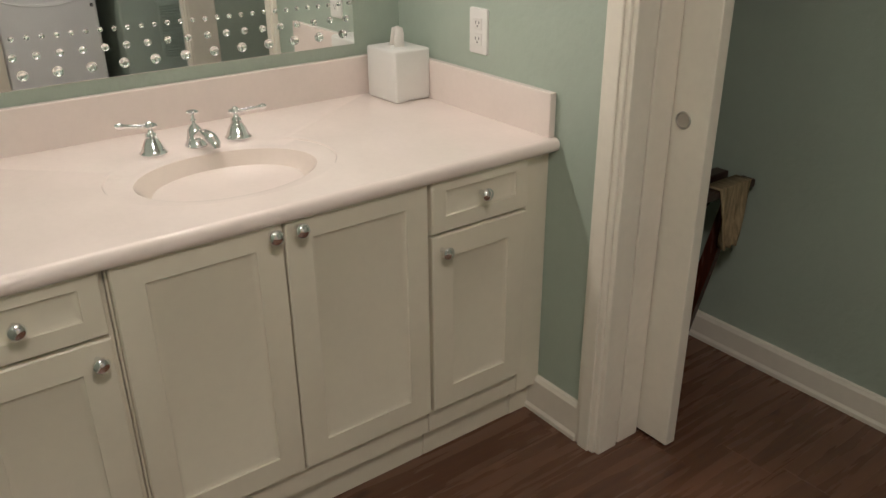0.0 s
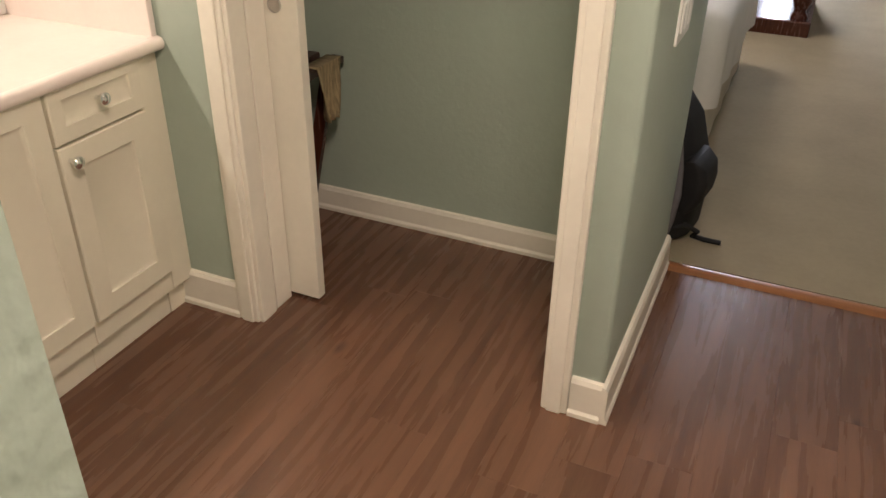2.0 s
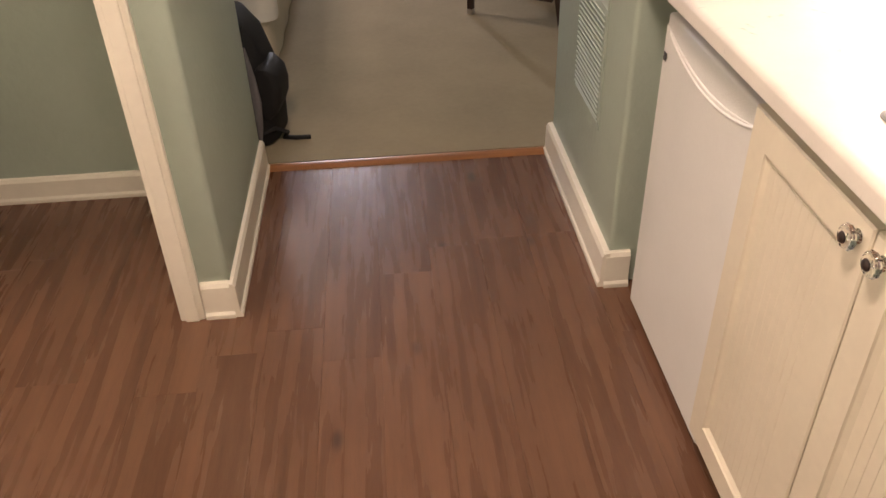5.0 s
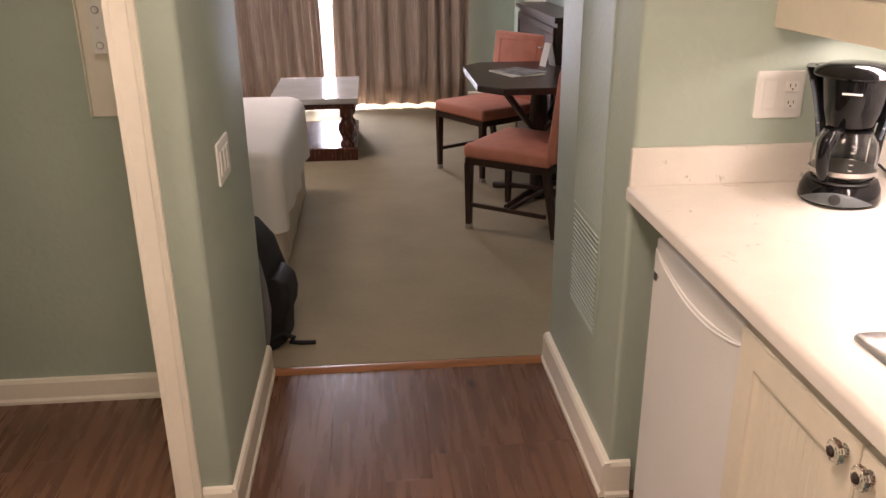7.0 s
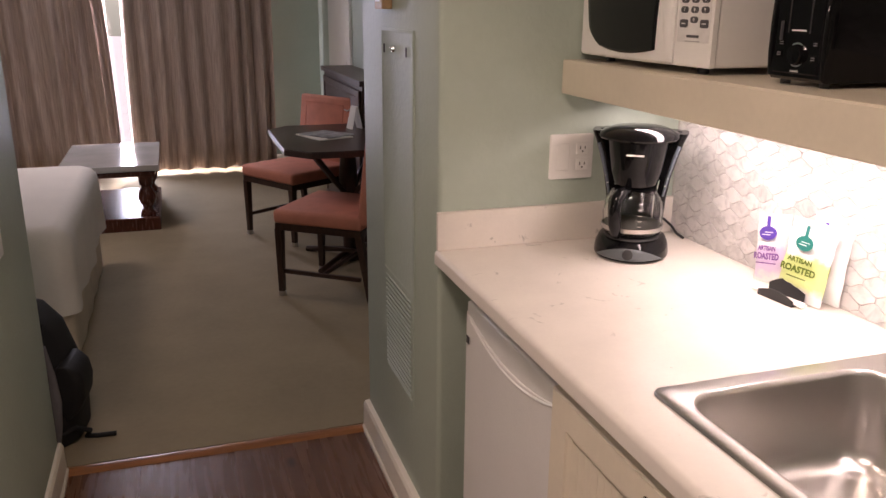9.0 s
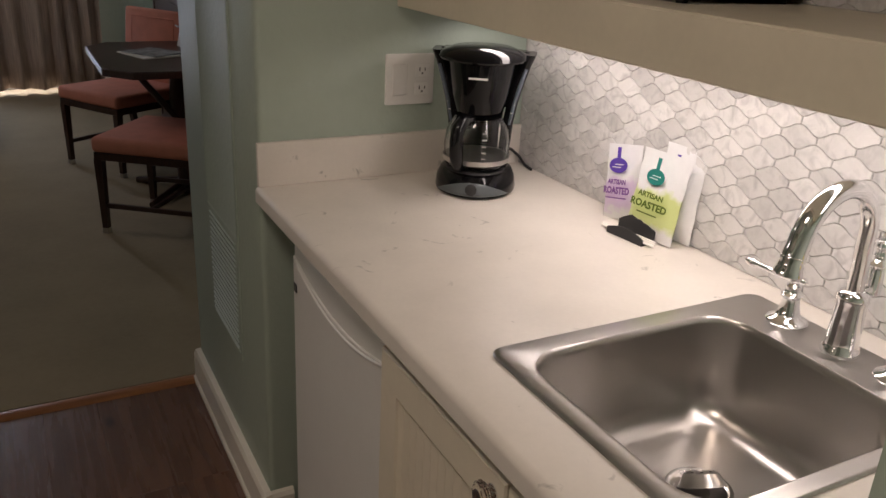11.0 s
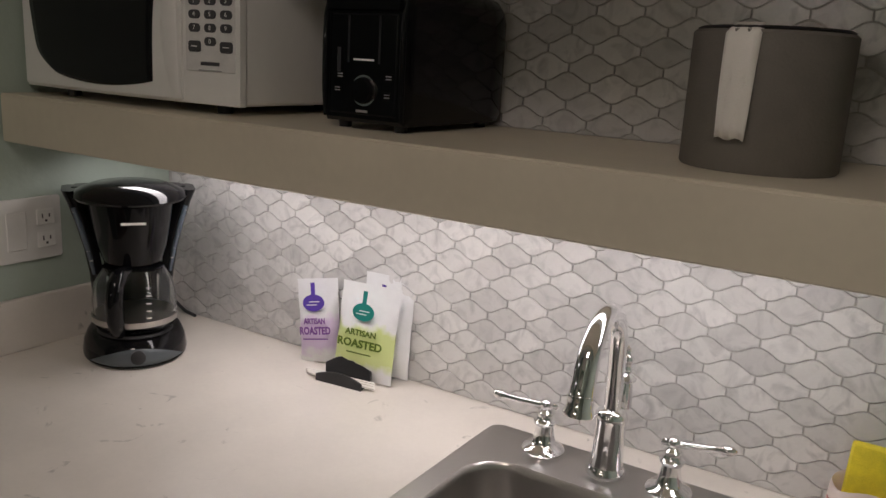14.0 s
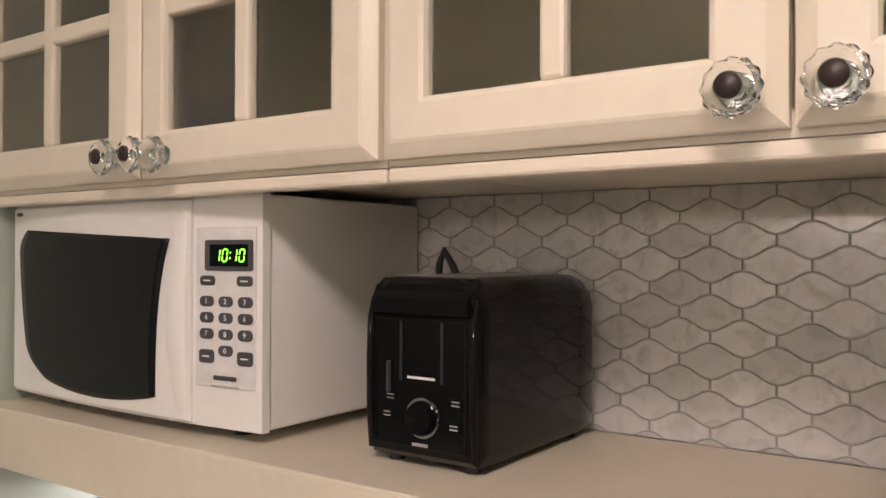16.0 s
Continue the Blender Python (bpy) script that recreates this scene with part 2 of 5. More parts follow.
# setting ---------------------------------------------------------------------
CEIL = 2.44
XL, XR = -0.015, 1.018       # hall passage walls
YT = 0.83                    # threshold to the bedroom
YD = 0.02                    # wall with the pocket door
YK = 0.03                    # kitchenette end wall
XB = 1.675                   # kitchenette back wall
YN = -1.335                  # near side of both alcoves
YNW, XE = -1.393, 0.030      # near wall of the vanity alcove and its corner
XV = -1.90                   # vanity wall


def setting(name, bm, mat, label, category="wall", smooth=None):
    return tagged(part(name, bm, mat, None, "", smooth), label, category, "", "structure")


WALLS = [
    ("wall_vanity_back", (XV - 0.12, YNW - 0.12, 0), (XV, YD + 0.7, CEIL)),
    ("wall_pocket_door_side", (XV, YD, 0), (-1.015, YD + 0.12, CEIL)),
    ("wall_above_pocket_door", (-1.015, YD, 2.05), (-0.145, YD + 0.12, CEIL)),
    ("wall_passage_west", (-0.145, YD, 0), (XL, YT, CEIL)),
    ("wall_closet_back", (-3.2, 0.713, 0), (-0.145, YT, CEIL)),
    ("wall_near_west", (XV, YNW - 0.12, 0), (XE, YNW, CEIL)),
    ("wall_entry_west", (XE - 0.12, -3.6, 0), (XE, YNW - 0.12, CEIL)),
    ("wall_passage_east", (XR, YK, 0), (XB + 0.12, YT, CEIL)),
    ("wall_kitchen_back", (XB, -1.5, 0), (XB + 0.12, YK, CEIL)),
    ("wall_entry_east", (1.0, -3.6, 0), (XB + 0.12, -1.38, CEIL)),
    ("wall_entry_south", (-0.21, -3.72, 0), (XB + 0.12, -3.6, CEIL)),
    ("wall_bedroom_west", (-3.32, YT, 0), (-3.2, 6.0, CEIL)),
    ("wall_bedroom_east", (1.76, YT, 0), (1.88, 6.0, CEIL)),
    ("wall_window_east", (1.25, 6.0, 0), (1.88, 6.12, CEIL)),
    ("wall_window_west", (-3.32, 6.0, 0), (-1.45, 6.12, CEIL)),
    ("wall_window_head", (-1.45, 6.0, 2.15), (1.25, 6.12, CEIL)),
]
for nm, lo, hi in WALLS:
    setting(nm, boxed(lo, hi, 0.014 if nm.startswith("wall_passage") else 0.0, 4), M_WALL, "sage green painted wall with light orange-peel texture", "wall", 40)
setting("ceiling", boxed((-3.4, -3.8, CEIL), (2.0, 6.2, CEIL + 0.1)), M_CEIL, "plain white painted ceiling", "ceiling")
setting("floor_base", boxed((-2.1, -3.7, -0.1), (1.8, YT, -0.012)), M_DARKWOOD, "dark subfloor under the wood planks", "floor")
setting("floor_carpet", boxed((-3.3, YT + 0.03, -0.1), (1.85, 6.1, 0.004)), M_CARPET, "olive beige low-pile bedroom carpet", "carpet")
thr = bmesh.new()
loops(thr, [[Vector((x, YT - 0.03 + 0.06 * k / 8, 0.001 + 0.011 * math.sin(math.pi * k / 8))) for k in range(9)] for x in (XL, XR)], False, (False, False))
setting("threshold_strip", thr, M_THRESH, "reddish wood threshold strip between planks and carpet", "threshold", 60)
setting("ground", boxed((-60, 6.2, -3.2), (60, 120, -3.0)), material("pale_concrete", (0.5, 0.48, 0.45), 0.9), "pale concrete ground outside the window", "ground")


def baseboard(name, a, b, out, h=0.105, t=0.015):
    """A run of board from a to b on the floor, standing out towards out, with a shoe strip."""
    a, b, o = Vector((*a, 0)), Vector((*b, 0)), Vector((*out, 0))
    prof = [(0, 0), (t + 0.007, 0), (t + 0.007, 0.012), (t + 0.001, 0.020), (t, h - 0.014), (t - 0.006, h - 0.003), (0, h)]
    bm = bmesh.new()
    loops(bm, [[p + o * d + Vector((0, 0, z)) for d, z in prof] for p in (a, b)])
    return setting(name, bm, M_TRIM, "cream painted baseboard along the wall", "baseboard")


baseboard("baseboard_passage_west", (XL, YD - 0.018), (XL, YT), (1, 0), 0.114)
baseboard("baseboard_passage_west_end", (-0.093, YD), (XL + 0.002, YD), (0, -1), 0.114)
baseboard("baseboard_passage_east", (XR, YK - 0.014), (XR, YT), (-1, 0), 0.114, 0.022)
baseboard("baseboard_passage_east_end", (XR - 0.012, YK), (1.075, YK), (0, -1), 0.114)
baseboard("baseboard_vanity_end", (-1.30, YD), (-1.079, YD), (0, -1), 0.114)
baseboard("baseboard_closet", (-2.9, 0.713), (-0.145, 0.713), (0, -1), 0.090)
baseboard("baseboard_near_west", (-1.2, YNW), (XE + 0.002, YNW), (0, 1), 0.114)
baseboard("baseboard_entry_west", (XE, -3.6), (XE, YNW), (1, 0), 0.114)
baseboard("baseboard_window_east", (1.25, 6.0), (1.76, 6.0), (0, -1))
baseboard("baseboard_bedroom_east", (1.76, YT), (1.76, 6.0), (-1, 0))


def casing(name, x0, x1):
    bm = bmesh.new()
    box(bm, (x0, YD - 0.020, 0), (x1, YD, 2.12), 0.004)
    box(bm, (x0 + (x1 - x0) * 0.22, YD - 0.026, 0), (x0 + (x1 - x0) * 0.78, YD - 0.019, 2.12), 0.003)
    return setting(name, bm, M_TRIM, "cream painted door casing board", "trim")


casing("trim_door_west", -1.080, -1.013)
casing("trim_door_east", -0.162, -0.095)
setting("trim_door_head", boxed((-1.080, YD - 0.02, 2.05), (-0.095, YD, 2.13), 0.004), M_TRIM, "cream painted head casing over the doorway", "trim")
jamb = bmesh.new()
box(jamb, (-1.021, YD - 0.012, 0), (-1.000, YD + 0.055, 2.05), 0.003)
box(jamb, (-1.021, YD + 0.065, 0), (-1.004, YD + 0.14, 2.05), 0.003)
setting("jamb_west", jamb, M_TRIM, "cream painted split jamb of the sliding door", "trim")
setting("jamb_east", boxed((-0.165, YD - 0.010, 0), (-0.143, YD + 0.12, 2.05), 0.003), M_TRIM, "cream painted door jamb", "trim")

# window ----------------------------------------------------------------------
win = thing("window_1", "wide glazed balcony door behind closed curtains", "window", "", "structure")
for x0, x1 in ((-1.45, -1.40), (-0.13, -0.07), (1.20, 1.25)):
    part("window_frame", boxed((x0, 6.02, 0), (x1, 6.08, 2.15), 0.003), M_WHITE_PL, win)
for z0, z1 in ((0.0, 0.06), (2.09, 2.15)):
    part("window_frame", boxed((-1.45, 6.025, z0), (1.25, 6.075, z1), 0.003), M_WHITE_PL, win)
for x0, x1 in ((-1.40, -0.13), (-0.07, 1.20)):
    pn = part("pane", boxed((x0, 6.045, 0.06), (x1, 6.052, 2.09)), M_CLEAR, win)
    pn.visible_shadow = False

# vanity ----------------------------------------------------------------------
VX, VT = -1.245, 0.804       # cabinet front, counter top


def knob_mesh(m, mat_parent, mat=None):
    return part("knob", turned([(0.006, 0), (0.006, 0.010), (0.005, 0.013), (0.010, 0.017), (0.0145, 0.021), (0.016, 0.026), (0.0145, 0.031), (0.009, 0.034), (0.0, 0.035)], m, 20), mat or M_CHROME, mat_parent, "polished chrome round knob", 60)


def vanity_unit(y0, y1, fronts, label):
    u = thing("vanity_cabinet", label, "cabinet", "vanity cabinets", "", pose(-1.57, (y0 + y1) / 2, 0))
    inv = u.matrix_world.inverted()
    sink = y1 - y0 > 0.6
    part("body", boxed((XV + 0.003, y0 + 0.001, 0.09), (VX - 0.004, y1 - 0.001, 0.62 if sink else VT - 0.035), 0.002, 1, inv), M_CAB, u)
    if sink:
        part("front_rail", boxed((VX - 0.024, y0 + 0.001, 0.6205), (VX - 0.004, y1 - 0.001, VT - 0.035), 0.002, 1, inv), M_CAB, u)
    part("toe_board", boxed((XV + 0.003, y0 + 0.001, 0), (VX - 0.032, y1 - 0.001, 0.09), 0.002, 1, inv), M_CAB, u)
    for kind, a, b, z0, z1, ky, kz in fronts:
        m = inv @ facing_east(VX - 0.004, a, z0)
        bm = bmesh.new()
        panel_front(bm, b - a, z1 - z0, 0.020, 0.058 if kind == "door" else 0.038, m)
        d = part(kind, bm, M_CAB, u, "", 30)
        knob_mesh(inv @ facing_east(VX + 0.016, ky, kz) , d)
    return u


vanity_unit(-0.355, -0.062, [("drawer", -0.350, -0.066, 0.643, 0.781, -0.212, 0.718), ("door", -0.350, -0.066, 0.163, 0.636, -0.324, 0.602)], "cream painted vanity cabinet with one drawer over a door")
vanity_unit(-1.045, -0.355, [("door", -0.705, -0.360, 0.163, 0.780, -0.678, 0.752), ("door", -1.040, -0.709, 0.163, 0.780, -0.734, 0.752)], "cream painted double-door vanity sink cabinet with sunk panels")
vanity_unit(YNW + 0.002, -1.045, [("drawer", -1.328, -1.056, 0.643, 0.781, -1.20, 0.712), ("door", -1.328, -1.056, 0.163, 0.636, -1.086, 0.602)], "cream painted vanity cabinet beside the near wall, drawer over door")
fill = thing("vanity_filler", "cream painted filler strip beside the end wall", "filler strip")
part("toe_board", boxed((XV + 0.2, -0.0605, 0.0), (VX - 0.032, YD - 0.001, 0.0895)), M_CAB, fill)
part("strip", boxed((XV + 0.2, -0.0615, 0.09), (VX - 0.004, YD - 0.001, VT - 0.036), 0.002), M_CAB, fill)

top = thing("vanity_counter", "blush white cultured marble vanity top with oval basin", "countertop")
BX, BY, BA, BB = -1.488, -0.704, 0.150, 0.200      # basin centre and half axes


def vanity_top():
    bm = bmesh.new()
    n = 64
    x0, x1, y0, y1 = XV + 0.002, -1.215, YNW + 0.002, YD - 0.002
    outer, rim, lip = [], [], []
    for i in range(n):
        a = 2 * math.pi * i / n
        c, s = math.cos(a), math.sin(a)
        tx = ((x1 - 0.015 if c > 0 else x0) - BX) / c if abs(c) > 1e-6 else 1e9
        ty = ((y1 if s > 0 else y0) - BY) / s if abs(s) > 1e-6 else 1e9
        k = min(tx, ty)
        far = [(q, math.atan2(q[1] - BY, q[0] - BX) % (2 * math.pi)) for q in ((x1 - 0.015, y1), (x0, y1), (x0, y0), (x1 - 0.015, y0))]
        corner = [q for q, b in far if round(b / (2 * math.pi / n)) % n == i]
        outer.append(corner[0] if corner else (BX + c * k, BY + s * k))
        rim.append((BX - 0.02 + c * (BA + 0.055), BY + s * (BB + 0.055)))
        lip.append((BX + c * BA, BY + s * BB))
    V = lambda pts, z: [Vector((x, y, z)) for x, y in pts]
    mid = lambda p, q, t: [(a[0] + (b[0] - a[0]) * t, a[1] + (b[1] - a[1]) * t) for a, b in zip(p, q)]
    loops(bm, [V(outer, VT), V(rim, VT), V(mid(rim, lip, 0.06), VT - 0.0035), V(mid(rim, lip, 0.8), VT - 0.0045), V(lip, VT - 0.006)], True, (False, False))
    # rounded front edge
    prof = [(0, VT)] + [(0.015 + 0.0 + 0.018 * math.sin(radians(a)) - 0.015 + 0.0, VT - 0.018 + 0.018 * math.cos(radians(a))) for a in range(15, 181, 15)]
    loops(bm, [[Vector((x1 - 0.015 + dx, y, z)) for dx, z in prof] + [Vector((x0, y, VT - 0.036))] for y in (y0, y1)], False, (False, False))
    return bm


vt = part("slab", vanity_top(), M_MARBLE_TOP, top, "", 40)
bowl = bmesh.new()
rings = []
for k in range(12):
    t = k / 11
    r = 1 - 0.9 * t
    rings.append([Vector((BX + r * BA * math.cos(2 * math.pi * i / 64), BY + r * BB * math.sin(2 * math.pi * i / 64), VT - 0.006 - 0.090 * (1 - r ** 2.2))) for i in range(64)])
loops(bowl, rings, True, (False, True))
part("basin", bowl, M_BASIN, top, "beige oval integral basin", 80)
part("drain", turned([(0.0, 0.0), (0.024, 0.0), (0.024, 0.003), (0.018, 0.004), (0.0, 0.002)], pose(BX, BY, VT - 0.0950), 20), M_CHROME, top, "chrome drain ring", 40)
part("back_splash", boxed((XV + 0.001, YNW + 0.003, VT - 0.002), (XV + 0.021, YD - 0.022, VT + 0.108), 0.003), M_MARBLE_TOP, top)
part("side_splash", boxed((XV + 0.001, YD - 0.021, VT - 0.002), (-1.232, YD - 0.001, VT + 0.108), 0.003), M_MARBLE_TOP, top)


def faucet_handle(parent, x, y, z, ang, s=1.0, slim=False):
    slim_prof = [(0.0, 0), (0.026, 0), (0.027, 0.003), (0.024, 0.007), (0.017, 0.010), (0.0145, 0.014), (0.012, 0.024), (0.0105, 0.034), (0.014, 0.037), (0.0145, 0.040), (0.011, 0.043), (0.009, 0.047), (0.010, 0.051), (0.006, 0.055), (0.0085, 0.060), (0.0085, 0.064), (0.004, 0.068), (0.0, 0.069)]
    h = part("handle", turned([(r * s, q * s) for r, q in slim_prof] if slim else [(0.0, 0), (0.028 * s, 0), (0.029 * s, 0.004 * s), (0.026 * s, 0.007 * s), (0.024 * s, 0.011 * s), (0.019 * s, 0.024 * s), (0.013 * s, 0.033 * s), (0.0115 * s, 0.036 * s), (0.0125 * s, 0.040 * s), (0.0105 * s, 0.044 * s), (0.006 * s, 0.048 * s), (0.005 * s, 0.054 * s), (0.011 * s, 0.060 * s), (0.008 * s, 0.066 * s), (0.004 * s, 0.070 * s), (0.0, 0.071 * s)], pose(x, y, z), 24), M_CHROME, parent, "", 50)
    c, sn = math.cos(radians(ang)), math.sin(radians(ang))
    P = lambda d, dz: (x + c * d * s, y + sn * d * s, z + (0.060 + dz) * s)
    part("lever", tube(bmesh.new(), [P(-0.016, -0.001), P(-0.012, 0), P(0.012, 0.001), P(0.03, 0.003), P(0.05, 0.006), P(0.053, 0.0065), P(0.058, 0.007), P(0.064, 0.008), P(0.068, 0.0085)], [0.001, 0.005 * s, 0.0045 * s, 0.0045 * s, 0.004 * s, 0.006 * s, 0.0065 * s, 0.005 * s, 0.001], 12), M_CHROME, h, "", 60)
    return h


vf = thing("vanity_faucet", "polished chrome widespread faucet with two lever handles", "faucet", at=pose(-1.709, -0.690, VT))
faucet_handle(vf, 0.005, -0.103, -0.002, -100, 1.1)
faucet_handle(vf, 0.005, 0.103, -0.002, 65, 1.1)
sp = part("spout_base", turned([(0, 0), (0.027, 0), (0.027, 0.004), (0.022, 0.010), (0.019, 0.024), (0.016, 0.040), (0.010, 0.047), (0.005, 0.052), (0.004, 0.058), (0.007, 0.061), (0.004, 0.065), (0.0035, 0.074), (0.013, 0.078), (0.0145, 0.081), (0.008, 0.085), (0, 0.086)], pose(0, 0, -0.002), 24), M_CHROME, vf, "", 50)
part("spout", tube(bmesh.new(), [(0.0, 0, 0.016), (0.025, 0.003, 0.028), (0.052, 0.007, 0.034), (0.078, 0.010, 0.030), (0.092, 0.012, 0.020), (0.096, 0.012, 0.011)], [0.012, 0.0130, 0.0145, 0.0150, 0.0130, 0.010], 16), M_CHROME, vf, "", 60)

tb = thing("tissue_box", "white glazed cube tissue cover with a folded tissue", "tissue box", at=pose(-1.790, -0.053, VT, 0, 0, 2))
cov = bmesh.new()
box(cov, (-0.070, -0.066, 0.0), (0.070, 0.054, 0.142), 0.007, 3)
part("cover", cov, M_WHITE_PL, tb, "", 40)
part("opening_ring", turned([(0.028, 0), (0.032, 0.002), (0.028, 0.004), (0.022, 0.002)], pose(0, -0.008, 0.141) @ Matrix.Diagonal((1.3, 0.8, 1, 1)), 24), M_WHITE_PL, tb, "", 40)
tis = bmesh.new()
loops(tis, [[Vector((0.024 * s * (1 - 0.25 * t) + 0.003 * math.sin(9 * t + 3 * s), -0.008 + 0.010 * math.cos(5 * s + 2) * (1 - 0.3 * t) + 0.004 * t, 0.140 + 0.056 * t - 0.006 * s * s * t)) for s in [(-1 + 2 * k / 14) for k in range(15)]] for t in (0, 0.35, 0.7, 1.0)], False, (False, False))
tissue = part("tissue", tis, M_LINEN, tb, "folded white paper tissue", 60)
sol = tissue.modifiers.new("thick", "SOLIDIFY")
sol.thickness = 0.004

mir = thing("wall_mirror", "wide frameless mirror edged with rows of clear glass beads", "mirror", at=pose(XV, -0.72, 0.945))
part("mirror_glass", boxed((0.0005, -0.55, 0.0), (0.007, 0.584, 0.86), 0.0015, 1), M_MIRROR, mir)
bead_mesh = {}
for r in (0.0125, 0.009, 0.006):
    bm = bmesh.new()
    lathe(bm, [(r, 0), (r * 0.98, r * 0.2), (r * 0.83, r * 0.5), (r * 0.55, r * 0.76), (r * 0.2, r * 0.88), (0.0005, r * 0.9)], Matrix.Identity(4), 14)
    bmesh.ops.recalc_face_normals(bm, faces=bm.faces)
    bead_mesh[r] = bpy.data.meshes.new("bead")
    bm.to_mesh(bead_mesh[r])
    bm.free()
    bead_mesh[r].materials.append(M_BEAD)
    bead_mesh[r].shade_smooth()
for r, z, step, off in ((0.0125, 0.032, 0.0750, 0.032), (0.009, 0.073, 0.0500, 0.044), (0.006, 0.1135, 0.0317, 0.028)):
    y = -0.535 + off
    while y < 0.575:
        b = new("bead", bead_mesh[r])
        b.parent, b.matrix_parent_inverse = mir, Matrix.Identity(4)
        b.matrix_basis = pose(0.0072, y, z, 0, 90, 0)
        y += step

# outlet plates ---------------------------------------------------------------


def outlet_slots(parent, m, w=0.0):
    for dy in (-0.020, 0.020):
        s = boxed((w - 0.017, dy - 0.014, 0.006), (w + 0.017, dy + 0.014, 0.0085), 0.001, 1, m)
        f = part("socket", s, M_WHITE_PL, parent)
        for dx, hh in ((-0.0065, 0.008), (0.0065, 0.0065)):
            part("slot", boxed((w + dx - 0.0012, dy - hh / 2 + 0.002, 0.0084), (w + dx + 0.0012, dy + hh / 2 + 0.002, 0.0089), 0, 1, m), M_DARKGREY, f)
        part("slot", boxed((w - 0.002, dy - 0.009, 0.0084), (w + 0.002, dy - 0.005, 0.0089), 0, 1, m), M_DARKGREY, f)


vo = thing("wall_outlet", "white duplex outlet plate above the vanity splash", "outlet", at=facing_south(-1.525, YD, 1.014))
bm = bmesh.new()
slab(bm, rrect(0.072, 0.115, 0.006), 0.0, 0.006, IDENT, 0.003)
part("plate", bm, M_WHITE_PL, vo, "", 30)
outlet_slots(vo, IDENT)

# sliding door ----------------------------------------------------------------
pd = thing("door_1", "cream painted sliding door pushed almost fully open", "door", "", "structure")
part("door_leaf", boxed((-1.75, 0.165, 0.012), (-0.910, 0.20, 2.04), 0.003), M_TRIM, pd)
pull = part("door_pull", turned([(0.0, 0.001), (0.0155, 0.001), (0.017, 0.0035), (0.0195, 0.003), (0.0205, 0.0)], facing_south(-0.977, 0.165, 0.876), 24), M_STEEL, pd, "round satin nickel flush pull", 40)

# closet stand with cloth ------------------------------------------------------
st = thing("luggage_rack", "dark mahogany folding luggage rack in the closet room", "luggage rack", at=pose(-1.30, 0.55, 0))
for y in (-0.13, 0.11):
    for x0, x1, dy in ((-0.02, 0.165, 0.0), (0.085, -0.20, 0.028)):
        lg = bmesh.new()
        loops(lg, [[Vector((x + dx, y + dy + e, z)) for dx, e in ((-0.022, -0.011), (0.022, -0.011), (0.022, 0.011), (-0.022, 0.011))] for x, z in ((x1 if x0 > 0.05 else x0 + 0.06, 0.0), (x0 if x0 > 0.05 else x1, 0.56))])
        part("leg", lg, M_REDWOOD, st)
for x in (0.175, 0.085):
    part("top_rail", boxed((x - 0.022, -0.17, 0.558), (x + 0.022, 0.15, 0.582), 0.004), M_DARKWOOD, st)
part("lower_rail", boxed((0.055, -0.118, 0.16), (0.085, 0.098, 0.19), 0.003), M_REDWOOD, st)
cl = thing("folded_cloth", "brown and cream striped cloth draped over the rack", "cloth")
cb = bmesh.new()
rows = []
for j in range(13):
    t = j / 12
    wv = 0.07 * (1 - 0.6 * t)
    rows.append([Vector((-1.098 + 0.016 * math.sin(k * 1.3 + 2 * t) * t, 0.60 + wv * (k / 5 - 1), 0.589 - 0.20 * max(0, t - 0.05))) for k in range(11)])
rows.insert(0, [Vector((-1.150, p.y, 0.588)) for p in rows[0]])
loops(cb, rows, False, (False, False))
clo = part("cloth", cb, material("striped_brown_cloth", (0.34, 0.26, 0.15), 0.9, vary=0.2, scale=20, stretch=(1, 8, 1)), cl, "", 60)
clo.modifiers.new("thick", "SOLIDIFY").thickness = 0.006

# small wall fittings ----------------------------------------------------------
sw = thing("light_switch", "white triple rocker switch plate on the passage wall", "light switch", at=facing_east(XL, 0.365, 0.923))
bm = bmesh.new()
slab(bm, rrect(0.165, 0.115, 0.006), 0, 0.006, IDENT, 0.003)
part("plate", bm, M_WHITE_PL, sw, "", 30)
for dx in (-0.046, 0, 0.046):
    part("rocker", boxed((dx - 0.017, -0.033, 0.005), (dx + 0.017, 0.033, 0.0095), 0.0015, 1), M_WHITE_PL, sw)

M_PALE = material("pale_green_enamel", (0.50, 0.57, 0.51), 0.4, vary=0.02)
ap = thing("access_panel", "narrow pale green wall access panel with a knob", "access panel", at=facing_west(XR, 0.553, 0.712))
bm = bmesh.new()
w, h = 0.31, 0.70
loops(bm, [rect(w, h, -0.008, 0, IDENT), rect(w, h, -0.008, 0.003, IDENT), rect(w, h, -0.002, 0.005, IDENT), rect(w, h, 0.003, 0.003, IDENT)], True, (True, True))
part("panel", bm, M_WALL, ap, "", 30)
part("latch", turned([(0.009, 0), (0.009, 0.006), (0.006, 0.010), (0, 0.011)], pose(0.145, 0.655, 0.006), 16), M_CHROME, ap, "chrome latch button", 40)
for dx in (0.03, 0.26):
    part("hinge_clip", boxed((dx - 0.004, 0.64, 0.005), (dx + 0.004, 0.665, 0.008), 0.001, 1), M_DARKGREY, ap)

